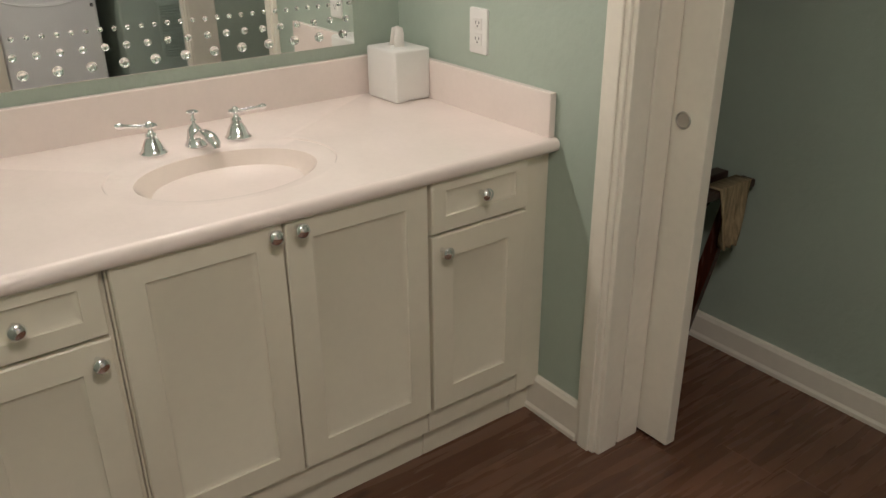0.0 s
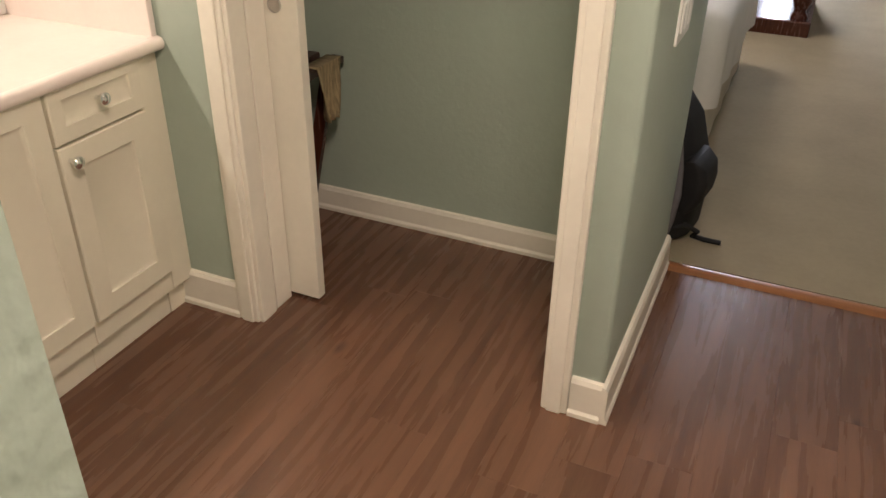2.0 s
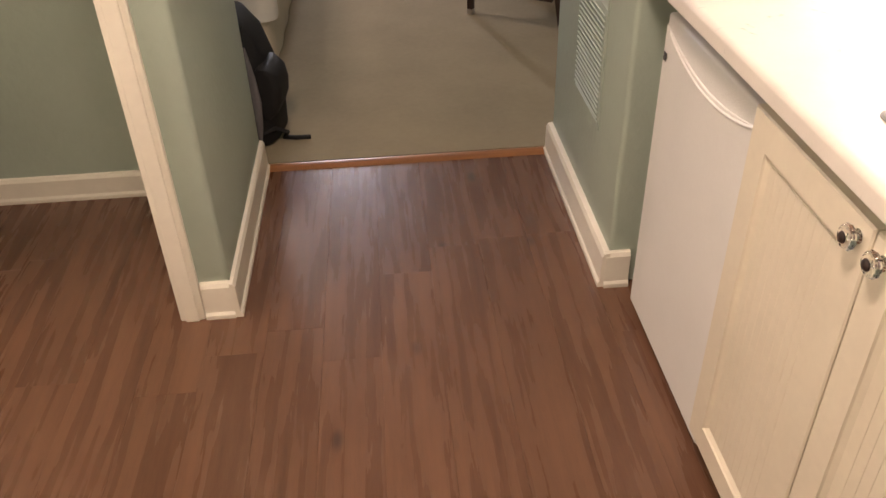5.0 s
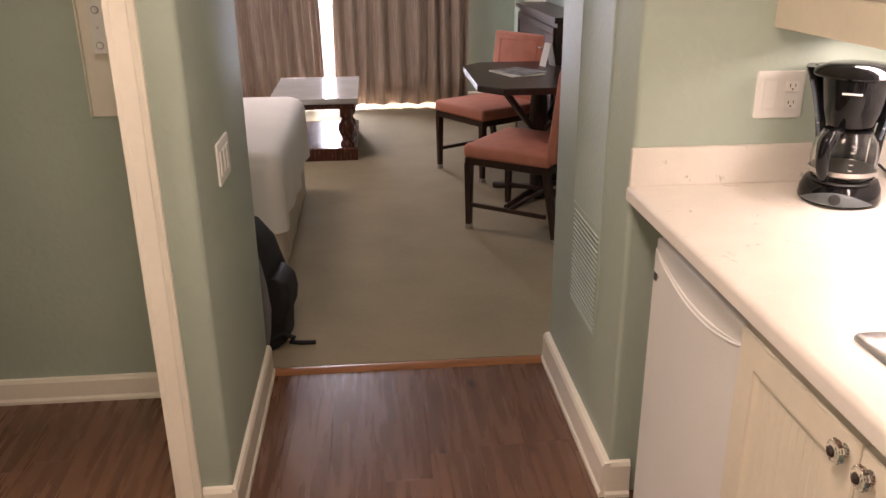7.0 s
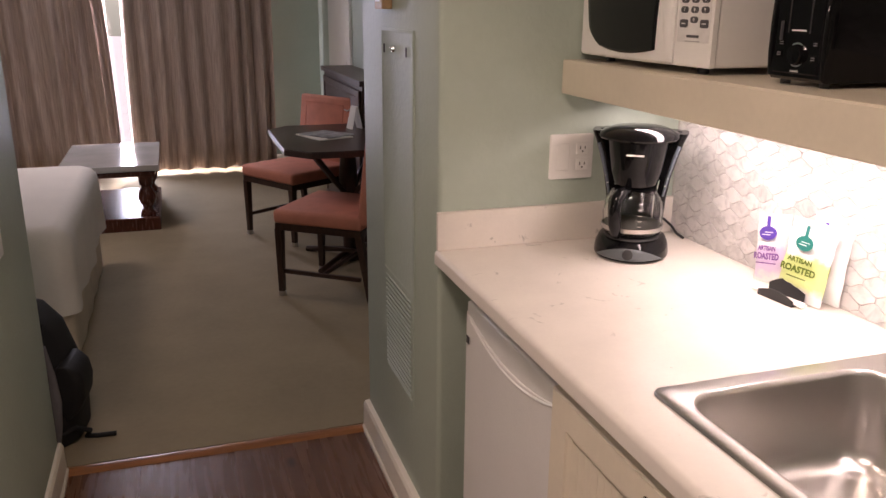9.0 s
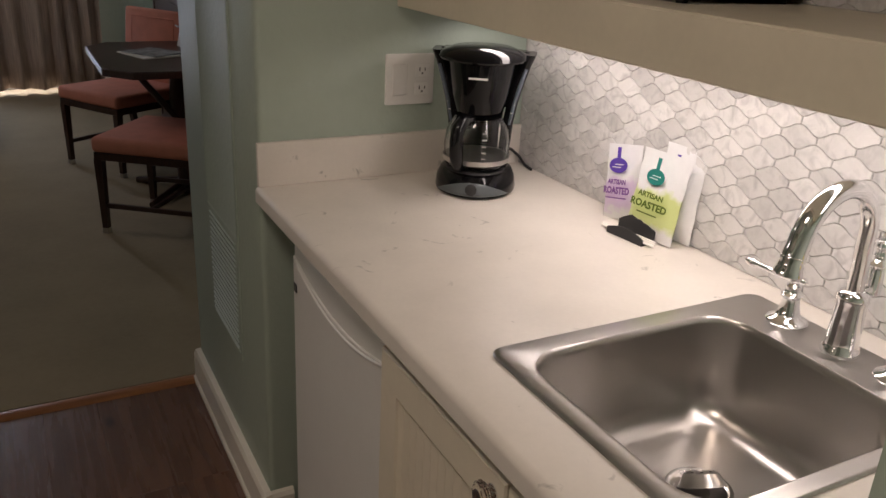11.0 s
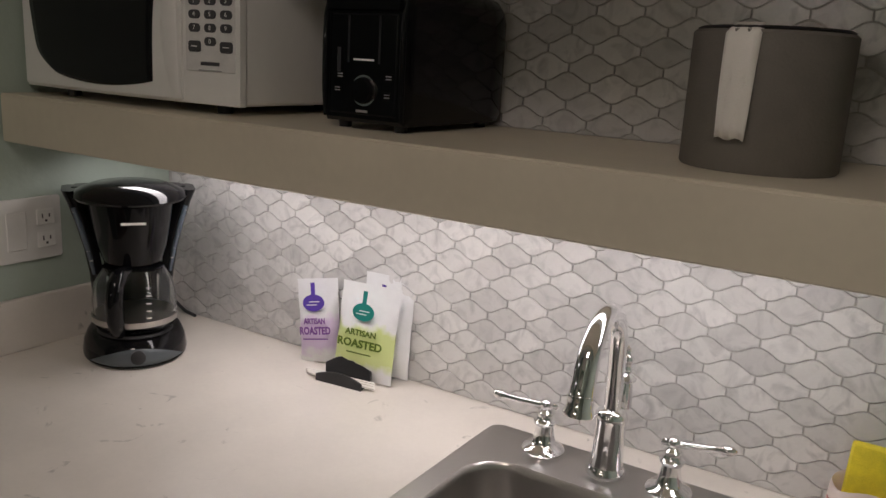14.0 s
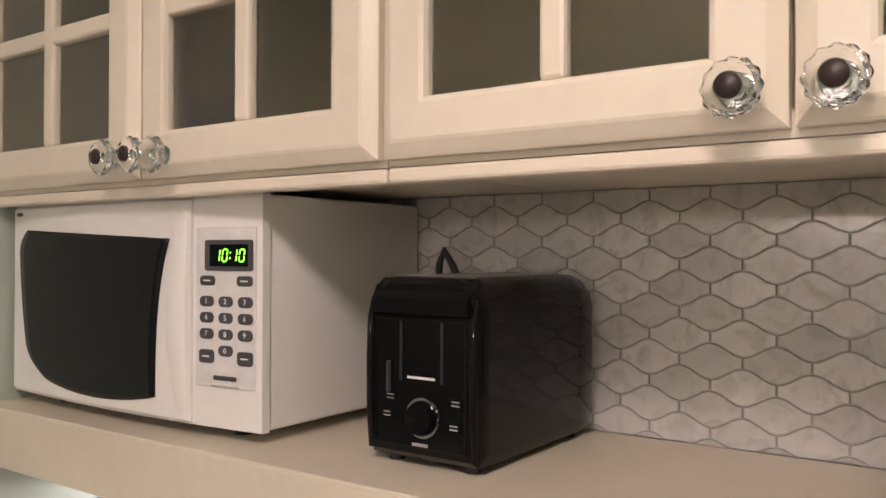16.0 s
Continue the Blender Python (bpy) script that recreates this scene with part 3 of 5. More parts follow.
vent = thing("wall_vent", "pale green painted louvred return-air vent", "vent", at=facing_west(XR, 0.553, 0.372))
w, h = 0.31, 0.335
bm = bmesh.new()
loops(bm, [rect(w, h, 0, 0, IDENT), rect(w, h, 0, 0.0025, IDENT), rect(w, h, 0.003, 0.0035, IDENT), rect(w, h, 0.016, 0.0035, IDENT), rect(w, h, 0.017, 0.0008, IDENT)])
part("grille_frame", bm, M_WALL, vent)
sl = bmesh.new()
box(sl, (0.018, -0.0045, -0.002), (w - 0.018, 0.0045, 0.002), 0, 1, pose(0, 0, 0, 24))
me = bpy.data.meshes.new("slat")
sl.to_mesh(me)
sl.free()
me.materials.append(M_WALL)
for k in range(20):
    s = new("slat", me)
    s.parent = vent
    s.matrix_basis = pose(0, 0.027 + k * 0.0151, 0.0034)

th = thing("thermostat", "small wooden thermostat box on the passage wall", "thermostat", at=facing_west(XR, 0.535, 1.47))
part("cover", boxed((0, 0, 0), (0.085, 0.12, 0.030), 0.004), material("pale_oak", (0.50, 0.33, 0.18), 0.45, vary=0.1, scale=10, stretch=(8, 1, 1)), th)
part("dial", boxed((0.02, 0.02, 0.030), (0.065, 0.045, 0.033), 0.001, 1), M_WHITE_PL, th)

cp = thing("wall_bracket", "white wall bracket plate with a small box on it", "wall bracket", at=facing_south(-0.452, 0.713, 0.98))
part("backing_board", boxed((0.004, 0, 0), (0.20, 0.45, 0.008), 0.002), M_TRIM, cp)
part("edge_lip", boxed((0, 0, 0), (0.004, 0.45, 0.022), 0.001, 1), M_TRIM, cp, "thin upturned cream edge")
cbx = part("control_box", boxed((0.045, 0.19, 0.0085), (0.120, 0.34, 0.045), 0.003), M_WHITE_PL, cp)
for z in (0.215, 0.315):
    part("button", turned([(0.0085, 0), (0.0085, 0.003), (0.007, 0.004), (0, 0.004)], pose(0.066, z, 0.0455), 20), M_WHITE_PL, cbx, "", 40)
    part("button_ring", turned([(0.0090, 0), (0.0112, 0), (0.0112, 0.0006), (0.0090, 0.0006)], pose(0.066, z, 0.0452), 20), M_GASKET, cbx)
part("screw", turned([(0.003, 0), (0.0028, 0.001), (0, 0.0012)], pose(0.066, 0.265, 0.045), 12), M_STEEL, cbx)

# kitchenette -----------------------------------------------------------------
KT = 0.91                    # counter top
KF = 1.008                   # counter front
SX0, SX1, SY0, SY1 = 1.100, 1.605, -1.187, -0.787     # sink rim
HX0, HX1, HY0, HY1 = 1.130, 1.500, -1.162, -0.824     # bowl

kt = thing("kitchen_counter", "white speckled quartz kitchenette counter with splash strip", "countertop")


def quartz():
    m = M_QUARTZ
    nt = m.node_tree
    n, lk = nt.nodes, nt.links
    b = n["Principled BSDF"]
    src = b.inputs["Base Color"].links[0].from_socket
    tc = [x for x in n if x.type == "TEX_COORD"][0]
    no = n.new("ShaderNodeTexNoise")
    no.inputs["Scale"].default_value, no.inputs["Detail"].default_value, no.inputs["Distortion"].default_value = 17.0, 5.0, 1.6
    lk.new(tc.outputs["Object"], no.inputs["Vector"])
    rp = n.new("ShaderNodeMapRange")
    rp.inputs[1].default_value, rp.inputs[2].default_value = 0.665, 0.74
    lk.new(no.outputs[0], rp.inputs[0])
    mx = n.new("ShaderNodeMix")
    mx.data_type = "RGBA"
    mx.inputs[7].default_value = (0.46, 0.43, 0.39, 1)
    lk.new(rp.outputs[0], mx.inputs[0])
    lk.new(src, mx.inputs[6])
    lk.new(mx.outputs[2], b.inputs["Base Color"])


quartz()


top_bm = bmesh.new()
hole = [Vector((x, y, KT)) for x, y in ((SX0 + 0.012, SY0 + 0.012), (SX1 - 0.012, SY0 + 0.012), (SX1 - 0.012, SY1 - 0.012), (SX0 + 0.012, SY1 - 0.012))]
RD = 0.012                   # rounded front edge


def counter_ring(inset, dz):
    return [Vector((x, y, KT - dz)) for x, y in ((KF + inset, -1.378), (XB - 0.001, -1.378), (XB - 0.001, YK - 0.001), (KF + inset, YK - 0.001))]


down = lambda pts, dz: [p - Vector((0, 0, dz)) for p in pts]
front = [counter_ring(RD * (1 - math.sin(radians(q))), RD * (1 - math.cos(radians(q)))) for q in (0, 15, 30, 45, 60, 75, 90)]
loops(top_bm, [down(hole, 0.038), hole] + front + [counter_ring(0, 0.034), counter_ring(0.004, 0.038)], True, (False, False))
part("slab", top_bm, M_QUARTZ, kt, "", 40)
part("side_splash", boxed((KF + 0.004, YK - 0.0125, KT), (XB - 0.002, YK - 0.001, KT + 0.095), 0.0015, 1), M_QUARTZ, kt)

# sink
sk = thing("kitchen_sink", "brushed stainless steel drop-in bar sink", "sink")
rim = bmesh.new()
mcx, mcy = (HX0 + HX1) / 2, (HY0 + HY1) / 2
V2 = lambda pts, z: [Vector((x, y, z)) for x, y in pts]
o = lambda g, r: rrect(SX1 - SX0 + g, SY1 - SY0 + g, r, 10, (SX0 + SX1) / 2, (SY0 + SY1) / 2)
hh = lambda g, r: rrect(HX1 - HX0 + g, HY1 - HY0 + g, r, 10, mcx, mcy)
loops(rim, [V2(o(0, 0.022), KT + 0.001), V2(o(-0.002, 0.021), KT + 0.004), V2(o(-0.008, 0.02), KT + 0.0055), V2(hh(0.012, 0.066), KT + 0.0045), V2(hh(0.004, 0.062), KT + 0.0055), V2(hh(-0.002, 0.06), KT + 0.003),
            V2(hh(-0.006, 0.058), KT - 0.006)] + [V2(hh(-0.014 - 0.076 * (1 - math.cos(radians(q))), 0.056 - 0.024 * (1 - math.cos(radians(q)))), KT - 0.126 - 0.038 * math.sin(radians(q))) for q in range(0, 91, 10)]
      + [V2(hh(-0.14, 0.030), KT - 0.1655), V2(rrect(0.10, 0.10, 0.0499, 10, mcx + 0.03, mcy + 0.02), KT - 0.172)], True, (False, True))
part("bowl", rim, M_STEEL, sk, "", 50)
DR = pose(mcx + 0.03, mcy + 0.02, KT - 0.171)
part("drain_ring", turned([(0.042, 0.0), (0.046, 0.003), (0.043, 0.004), (0.034, 0.001), (0.028, -0.006), (0.028, -0.02), (0.0, -0.02)], DR, 28), M_CHROME, sk, "polished drain ring", 40)
bsk = thing("sink_strainer", "stainless strainer basket tipped in the sink drain", "strainer", at=DR @ pose(0.0, -0.004, 0.010, -32, 12, 0))
part("basket", turned([(0.0, 0.016), (0.010, 0.016), (0.022, 0.012), (0.029, 0.0), (0.034, -0.002), (0.031, 0.002), (0.024, 0.015), (0.012, 0.019), (0.0, 0.019)], IDENT, 24), M_STEEL, bsk, "", 40)
for k in range(8):
    a = 2 * math.pi * k / 8
    part("hole", turned([(0.0, 0), (0.0022, 0), (0.0022, 0.0008), (0, 0.0008)], pose(0.017 * math.cos(a), 0.017 * math.sin(a), 0.0172), 10), M_BLACKM, bsk)

# faucet
kf = thing("kitchen_faucet", "polished chrome gooseneck bridge-style faucet with side levers", "faucet", at=pose(1.560, -0.985, KT + 0.005))
part("spout_base", turned([(0, 0), (0.027, 0), (0.028, 0.004), (0.024, 0.010), (0.0225, 0.014), (0.0215, 0.03), (0.0200, 0.075), (0.0215, 0.080), (0.0225, 0.086), (0.0180, 0.093), (0.012, 0.097), (0.0, 0.098)], IDENT, 28), M_CHROME, kf, "", 50)
neck = [(-0.002, 0, 0.092), (-0.003, 0, 0.13), (-0.006, 0, 0.16)] + [(-0.085 + 0.079 * math.cos(a), 0, 0.178 + 0.072 * math.sin(a)) for a in [math.pi * (0.06 + 0.90 * k / 14) for k in range(15)]]
neck += [(-0.1655, 0, 0.184), (-0.1675, 0, 0.175)]
TURN = pose(0, 0, 0, 0, 0, 6)
neck = [TURN @ Vector(p) for p in neck]
part("spout", tube(bmesh.new(), neck, [0.0115] * 3 + [0.012 + 0.0025 * k / (len(neck) - 6) for k in range(len(neck) - 5)] + [0.0145, 0.0148], 18), M_CHROME, kf, "", 60)
part("spout_nozzle", turned([(0.0148, 0), (0.0160, -0.002), (0.0150, -0.005), (0.0155, -0.014), (0.0185, -0.022), (0.018, -0.025), (0.0, -0.023)], TURN @ pose(-0.1675, 0, 0.176, 0, 12, 0), 24), M_CHROME, kf, "", 50)
part("finial_post", turned([(0.006, 0), (0.0125, 0.004), (0.0105, 0.034), (0.0095, 0.040), (0.0145, 0.043), (0.0150, 0.046), (0.0100, 0.049), (0.0065, 0.053), (0.0095, 0.058), (0.0065, 0.063), (0.0085, 0.069), (0.0095, 0.074), (0.0060, 0.079), (0.0035, 0.083), (0.0045, 0.089), (0.0, 0.093)], pose(0.032, -0.003, 0.084), 20), M_CHROME, kf, "", 50)
part("post_bracket", tube(bmesh.new(), [(0, 0, 0.085), (0.016, -0.002, 0.090), (0.032, -0.003, 0.096)], 0.008, 12), M_CHROME, kf, "", 60)
faucet_handle(kf, 0.006, 0.098, 0.0, 112, 1.15, True)
faucet_handle(kf, 0.004, -0.086, 0.0, -84, 1.15, True)

# base cabinet
CFX = 1.045
kb = thing("kitchen_base_cabinet", "ivory base cabinet with beadboard doors under the sink", "cabinet")
part("body", boxed((CFX, -1.374, 0.09), (XB - 0.004, -0.604, KT - 0.185)), M_KCAB, kb)
part("face_frame", boxed((CFX - 0.001, -1.374, KT - 0.185), (CFX + 0.02, -0.604, KT - 0.039), 0.001, 1), M_KCAB, kb)
part("toe_board", boxed((CFX + 0.05, -1.374, 0.0), (CFX + 0.07, -0.604, 0.09)), M_KCAB, kb)


def crystal_knob(parent, m, s=1.0, capped=True):
    n, lobes = 48, 12
    rings = []
    for r, z, star in ((0.006, 0.0, 0), (0.006, 0.009, 0), (0.0165, 0.0115, 0.2), (0.0200, 0.0150, 1), (0.0208, 0.0185, 1), (0.0190, 0.0225, 0.8), (0.0165, 0.0252, 0.2), (0.0100, 0.0256, 0)):
        rings.append([m @ Vector((s * r * (1 + 0.045 * star * math.cos(lobes * 2 * math.pi * i / n)) * math.cos(2 * math.pi * i / n), s * r * (1 + 0.045 * star * math.cos(lobes * 2 * math.pi * i / n)) * math.sin(2 * math.pi * i / n), s * z)) for i in range(n)])
    k = part("knob", loops(bmesh.new(), rings), M_CRYSTAL, parent, "scalloped clear crystal knob")
    if capped:
        part("screw_cap", turned([(0.0, 0.0), (0.0086 * s, 0), (0.0090 * s, 0.0015 * s), (0.0070 * s, 0.0035 * s), (0.0, 0.0042 * s)], m @ pose(0, 0, 0.0268 * s), 18), M_SCREW, k, "dark bronze screw cap", 40)
        part("cap_ring", turned([(0.0, 0.0), (0.0098 * s, 0), (0.0102 * s, 0.0008 * s), (0.0, 0.0010 * s)], m @ pose(0, 0, 0.0258 * s), 18), M_CHROME, k, "", 40)
    part("rosette", turned([(0.012 * s, 0.0), (0.012 * s, 0.002 * s), (0.007 * s, 0.004 * s), (0.0, 0.004 * s)], m, 18), M_CHROME, k, "", 40)
    return k


M_SCREW = material("bronze_screw", (0.035, 0.022, 0.018), 0.45, 0.2)


def beadboard_door(parent, y0, y1, z0, z1, knob_y, knob_z):
    w, h = y1 - y0, z1 - z0
    m = facing_west(CFX - 0.001, y1, z0)
    bm = bmesh.new()
    panel_front(bm, w, h, 0.020, 0.058, m, 0.009, 0.010)
    d = part("door", bm, M_KCAB, parent)
    x = 0.062 + 0.01
    while x < w - 0.075:
        part("bead_board", boxed((x, 0.072, 0.0105), (x + 0.0217, h - 0.072, 0.0122), 0.0008, 1, m), M_KCAB, d)
        x += 0.0222
    crystal_knob(d, facing_west(CFX - 0.021, knob_y, knob_z), 0.85)


beadboard_door(kb, -0.970, -0.608, 0.105, 0.845, -0.944, 0.818)
beadboard_door(kb, -1.352, -0.974, 0.105, 0.845, -1.004, 0.818)

# fridge
fr = thing("mini_fridge", "white compact fridge under the counter", "fridge", at=pose(1.350, -0.330, 0))
part("cabinet_body", boxed((-0.255, -0.270, 0.02), (0.26, 0.250, 0.815), 0.006), M_FRIDGE, fr)
part("door_gasket", boxed((-0.262, -0.264, 0.03), (-0.255, 0.244, 0.808), 0.001, 1), M_GASKET, fr)
part("door", boxed((-0.2945, -0.270, 0.028), (-0.262, 0.250, 0.815), 0.007, 3), M_FRIDGE, fr, "", 40)
grip_top = lambda q: 0.722 + 0.040 * q * q
outline = [(0.006, 0.006), (0.514, 0.006)] + [(0.260 + 0.254 * q, grip_top(q)) for q in [1 - k / 12 for k in range(25)]]
part("front_panel", slab(bmesh.new(), outline, 0.0, 0.0038, facing_west(-0.2946, 0.250, 0.028), 0.003), M_FRIDGE, fr, "raised white panel below a curved hand grip")
grip = [(-0.2982, 0.250 - (0.260 + 0.225 * q), 0.028 + grip_top(q) - 0.012) for q in [-1 + k / 10 for k in range(21)]]
part("grip_bead", tube(bmesh.new(), grip, 0.0035, 10), M_FRIDGE, fr, "curved moulded grip line", 60)
part("badge", boxed((-0.302, 0.215, 0.715), (-0.300, 0.232, 0.735), 0.001, 1), M_DARKGREY, fr, "small dark maker badge")
for y in (-0.22, 0.21):
    for x in (-0.24, 0.22):
        part("foot", turned([(0.014, 0), (0.014, 0.02), (0, 0.02)], pose(x, y, 0.0), 14), M_BLACKM, fr)

# shelf and upper cabinets
SZ0, SZ1, SF = 1.280, 1.360, 1.328
sh = thing("microwave_shelf", "thick ivory painted shelf across the kitchenette alcove", "shelf")
part("front_board", boxed((SF, -1.378, SZ0), (SF + 0.02, YK - 0.001, SZ1 - 0.002), 0.002, 1), M_SHELF, sh)
part("board", boxed((SF + 0.001, -1.377, SZ1 - 0.02), (XB - 0.014, YK - 0.002, SZ1), 0.001, 1), M_SHELF, sh)
part("bottom_board", boxed((SF + 0.0205, -1.377, SZ0 + 0.004), (XB - 0.014, YK - 0.002, SZ0 + 0.016)), M_SHELF, sh)
ul = thing("under_shelf_light", "slim white strip lamp under the shelf", "lamp")
part("housing", boxed((1.46, -1.20, SZ0 - 0.014), (1.54, -0.04, SZ0 + 0.0035), 0.003), M_WHITE_PL, ul)
part("end_cap", boxed((1.575, -0.10, SZ0 - 0.020), (1.66, 0.012, SZ0 + 0.0035), 0.003), M_WHITE_PL, ul, "white wiring box")

UF, UZ = 1.338, 1.644        # upper cabinet front and bottom
M_PANE = glass("smoky_cabinet_glass", (0.78, 0.80, 0.76), 0.08, 1.45)


def upper_cabinet(y0, y1, splits, knobs, label):
    u = thing("upper_cabinet", label, "cabinet", "upper cabinets")
    part("bottom_panel", boxed((UF, y0, UZ), (XB - 0.002, y1, UZ + 0.018)), M_KCAB, u)
    part("top_panel", boxed((UF, y0, 2.30), (XB - 0.002, y1, 2.318)), M_KCAB, u)
    part("back_panel", boxed((XB - 0.016, y0, UZ + 0.0185), (XB - 0.003, y1, 2.2995)), M_KCAB, u)
    for y in (y0, y1 - 0.018):
        part("side_panel", boxed((UF, y, UZ + 0.0185), (XB - 0.0165, y + 0.018, 2.2995)), M_KCAB, u)
    part("shelf_board", boxed((UF + 0.02, y0 + 0.0185, 1.965), (XB - 0.0165, y1 - 0.0185, 1.985)), M_KCAB, u)
    part("light_rail", boxed((UF - 0.002, y0, UZ - 0.014), (UF + 0.020, y1, UZ - 0.0005), 0.003), M_KCAB, u)
    for (a, b), ky in zip(splits, knobs):
        w, h = b - a, 2.31 - (UZ + 0.006)
        m = facing_west(UF - 0.001, b, UZ + 0.006)
        rail, mun = 0.050, 0.022
        gy = [rail, (w - mun) / 2, (w + mun) / 2, w - rail]
        hp = (h - 2 * rail - 3 * mun) / 4
        fb = bmesh.new()
        loops(fb, [rect(w, h, 0, 0, m), rect(w, h, 0, 0.010, m), rect(w, h, 0.002, 0.012, m), rect(w, h, 0.012, 0.019, m), rect(w, h, 0.015, 0.020, m), rect(w, h, rail - 0.006, 0.020, m),
                   rect(w, h, rail - 0.002, 0.0185, m), rect(w, h, rail, 0.014, m), rect(w, h, rail, 0.0, m)], True, (False, False))
        d = part("door", fb, M_KCAB, u, "ivory glazed door with small panes")
        part("muntin", boxed((gy[1], rail - 0.001, 0.001), (gy[2], h - rail + 0.001, 0.018), 0.004, 2, m), M_KCAB, d)
        for r in range(3):
            z = rail + (r + 1) * hp + r * mun
            part("muntin", boxed((rail - 0.001, z, 0.0012), (w - rail + 0.001, z + mun, 0.0175), 0.004, 2, m), M_KCAB, d)
        for r in range(4):
            z = rail + r * (hp + mun)
            for g in (0, 2):
                part("pane", boxed((gy[g] - 0.002, z - 0.002, 0.005), (gy[g + 1] + 0.002, z + hp + 0.002, 0.008), 0, 1, m), M_PANE, d)
        crystal_knob(d, facing_west(UF - 0.021, ky, 1.674), 0.94)
        if ky == -0.352:
            crystal_knob(d, facing_west(UF - 0.021, -0.389, 1.672), 0.95, False)
    return u


upper_cabinet(-0.677, YK - 0.002, [(-0.332, YK - 0.006), (-0.675, -0.336)], [-0.300, -0.352], "ivory wall cabinet with two glazed doors and crystal knobs")
upper_cabinet(-1.377, -0.679, [(-1.015, -0.682), (-1.375, -1.019)], [-0.986, -1.047], "ivory wall cabinet with glazed doors and crystal knobs over the toaster")

# microwave
mw = thing("microwave", "white countertop microwave with a curved dark window", "microwave", at=pose(1.352, -0.229, SZ1))
mb = bmesh.new()
box(mb, (0.035, -0.247, 0.014), (0.308, 0.249, 0.272), 0.006, 3)
part("casing", mb, M_WHITE_PL, mw, "", 40)
fm = facing_west(0.035, 0.251, 0.014)
W, H = 0.500, 0.258


def bowed_plate(x0, x1, z0, z1, d, thick, m, edge=None, n=18):
    """A plate that follows the bowed front; edge(x) gives its lower and upper limits."""
    bm = bmesh.new()
    cols = []
    for k in range(n + 1):
        x = x0 + (x1 - x0) * k / n
        a, b = edge((x - x0) / (x1 - x0)) if edge else (z0, z1)
        f = d + 0.014 * (1 - ((x - W / 2) / (W / 2)) ** 2)
        cols.append([m @ Vector(p) for p in ((x, a, f - thick), (x, a, f - 0.001), (x, a + 0.001, f), (x, b - 0.001, f), (x, b, f - 0.001), (x, b, f - thick))])
    return loops(bm, cols, True)


part("front_frame", bowed_plate(0.0, W, 0.0, H, 0.012, 0.011, fm), M_WHITE_PL, mw, "", 40)
dr = part("door", bowed_plate(0.004, 0.398, 0.004, H - 0.004, 0.0165, 0.004, fm), M_WHITE_PL, mw, "", 40)


def window_glass():
    """The bowed dark window: round left corners, slanting top, hollow right edge."""
    bm = bmesh.new()
    rows = []
    nz, nx = 28, 24
    for j in range(nz + 1):
        t = j / nz
        corner = max(0.0, 1 - t / 0.22) ** 2 * 0.045 + max(0.0, (t - 0.84) / 0.16) ** 2.4 * 0.024
        xl = 0.023 + 0.034 * (1 - t) ** 2 + corner
        xr = 0.340 + 0.024 * t ** 3
        row = []
        for i in range(nx + 1):
            u = i / nx
            x = xl + (xr - xl) * u
            lo = 0.026 - 0.012 * math.sin(math.pi * u) ** 0.8
            hi = 0.224 - 0.014 * u
            z = lo + (hi - lo) * t
            row.append(fm @ Vector((x, z, 0.0176 + 0.014 * (1 - ((x - W / 2) / (W / 2)) ** 2))))
        rows.append(row)
    return loops(bm, rows, False, (False, False))


wg = part("door_window", window_glass(), M_BLACK, dr, "black glass window", 60)
wg.modifiers.new("thick", "SOLIDIFY").thickness = 0.0016
grip_bm = bmesh.new()
grips = []
for k in range(15):
    t = k / 14
    cxh = 0.372 + 0.012 * (2 * t - 1) ** 2
    hw, hgt = 0.017 * math.sin(math.pi * (0.08 + 0.84 * t)) ** 0.5, 0.0045 * math.sin(math.pi * (0.04 + 0.92 * t)) ** 0.6
    base = 0.0155 + 0.014 * (1 - ((cxh - W / 2) / (W / 2)) ** 2)
    grips.append([fm @ Vector((cxh + hw * math.cos(radians(q)), 0.010 + 0.238 * t, base + hgt * math.sin(radians(q)))) for q in range(0, 181, 15)] + [fm @ Vector((cxh, 0.010 + 0.238 * t, base - 0.002))])
loops(grip_bm, grips)
part("door_handle", grip_bm, M_WHITE_PL, dr, "moulded white finger grip", 60)
cpn = part("control_panel", bowed_plate(0.404, 0.492, 0.045, 0.222, 0.0132, 0.003, fm), material("pale_grey_keypad", (0.72, 0.71, 0.69), 0.4), mw, "", 40)
KP = fm @ pose(0.4485, 0, 0.0190, 0, 5.1, 0) @ pose(0.061 - 0.4485, -0.017, 0)
dsp = part("display", slab(bmesh.new(), rrect(0.070, 0.034, 0.003, 4, 0.3925, 0.208), 0.0, 0.002, KP @ pose(0, 0, -0.001)), M_DARKGREY, cpn)
part("display_glass", slab(bmesh.new(), rrect(0.056, 0.024, 0.001, 2, 0.3935, 0.208), 0.002, 0.0026, KP @ pose(0, 0, -0.001)), M_BLACK, dsp)
M_LED = emitter("green_led", (0.25, 1.0, 0.05), 1.5)


def lettering(name, text, size, m, mat, parent, depth=0.0002, wide=1.0, bold=0.0):
    cu = bpy.data.curves.new(name, "FONT")
    cu.body, cu.size, cu.extrude = text, size, depth
    cu.align_x, cu.align_y = "CENTER", "CENTER"
    cu.resolution_u = 3
    cu.offset = bold
    tmp = bpy.data.objects.new(name, cu)
    scene.collection.objects.link(tmp)
    me = bpy.data.meshes.new_from_object(tmp.evaluated_get(bpy.context.evaluated_depsgraph_get()))
    bpy.data.objects.remove(tmp)
    me.transform(m @ Matrix.Diagonal((wide, 1, 1, 1)))
    me.materials.clear()
    me.materials.append(mat)
    ob = new(name, me)
    ob.parent = parent
    return ob


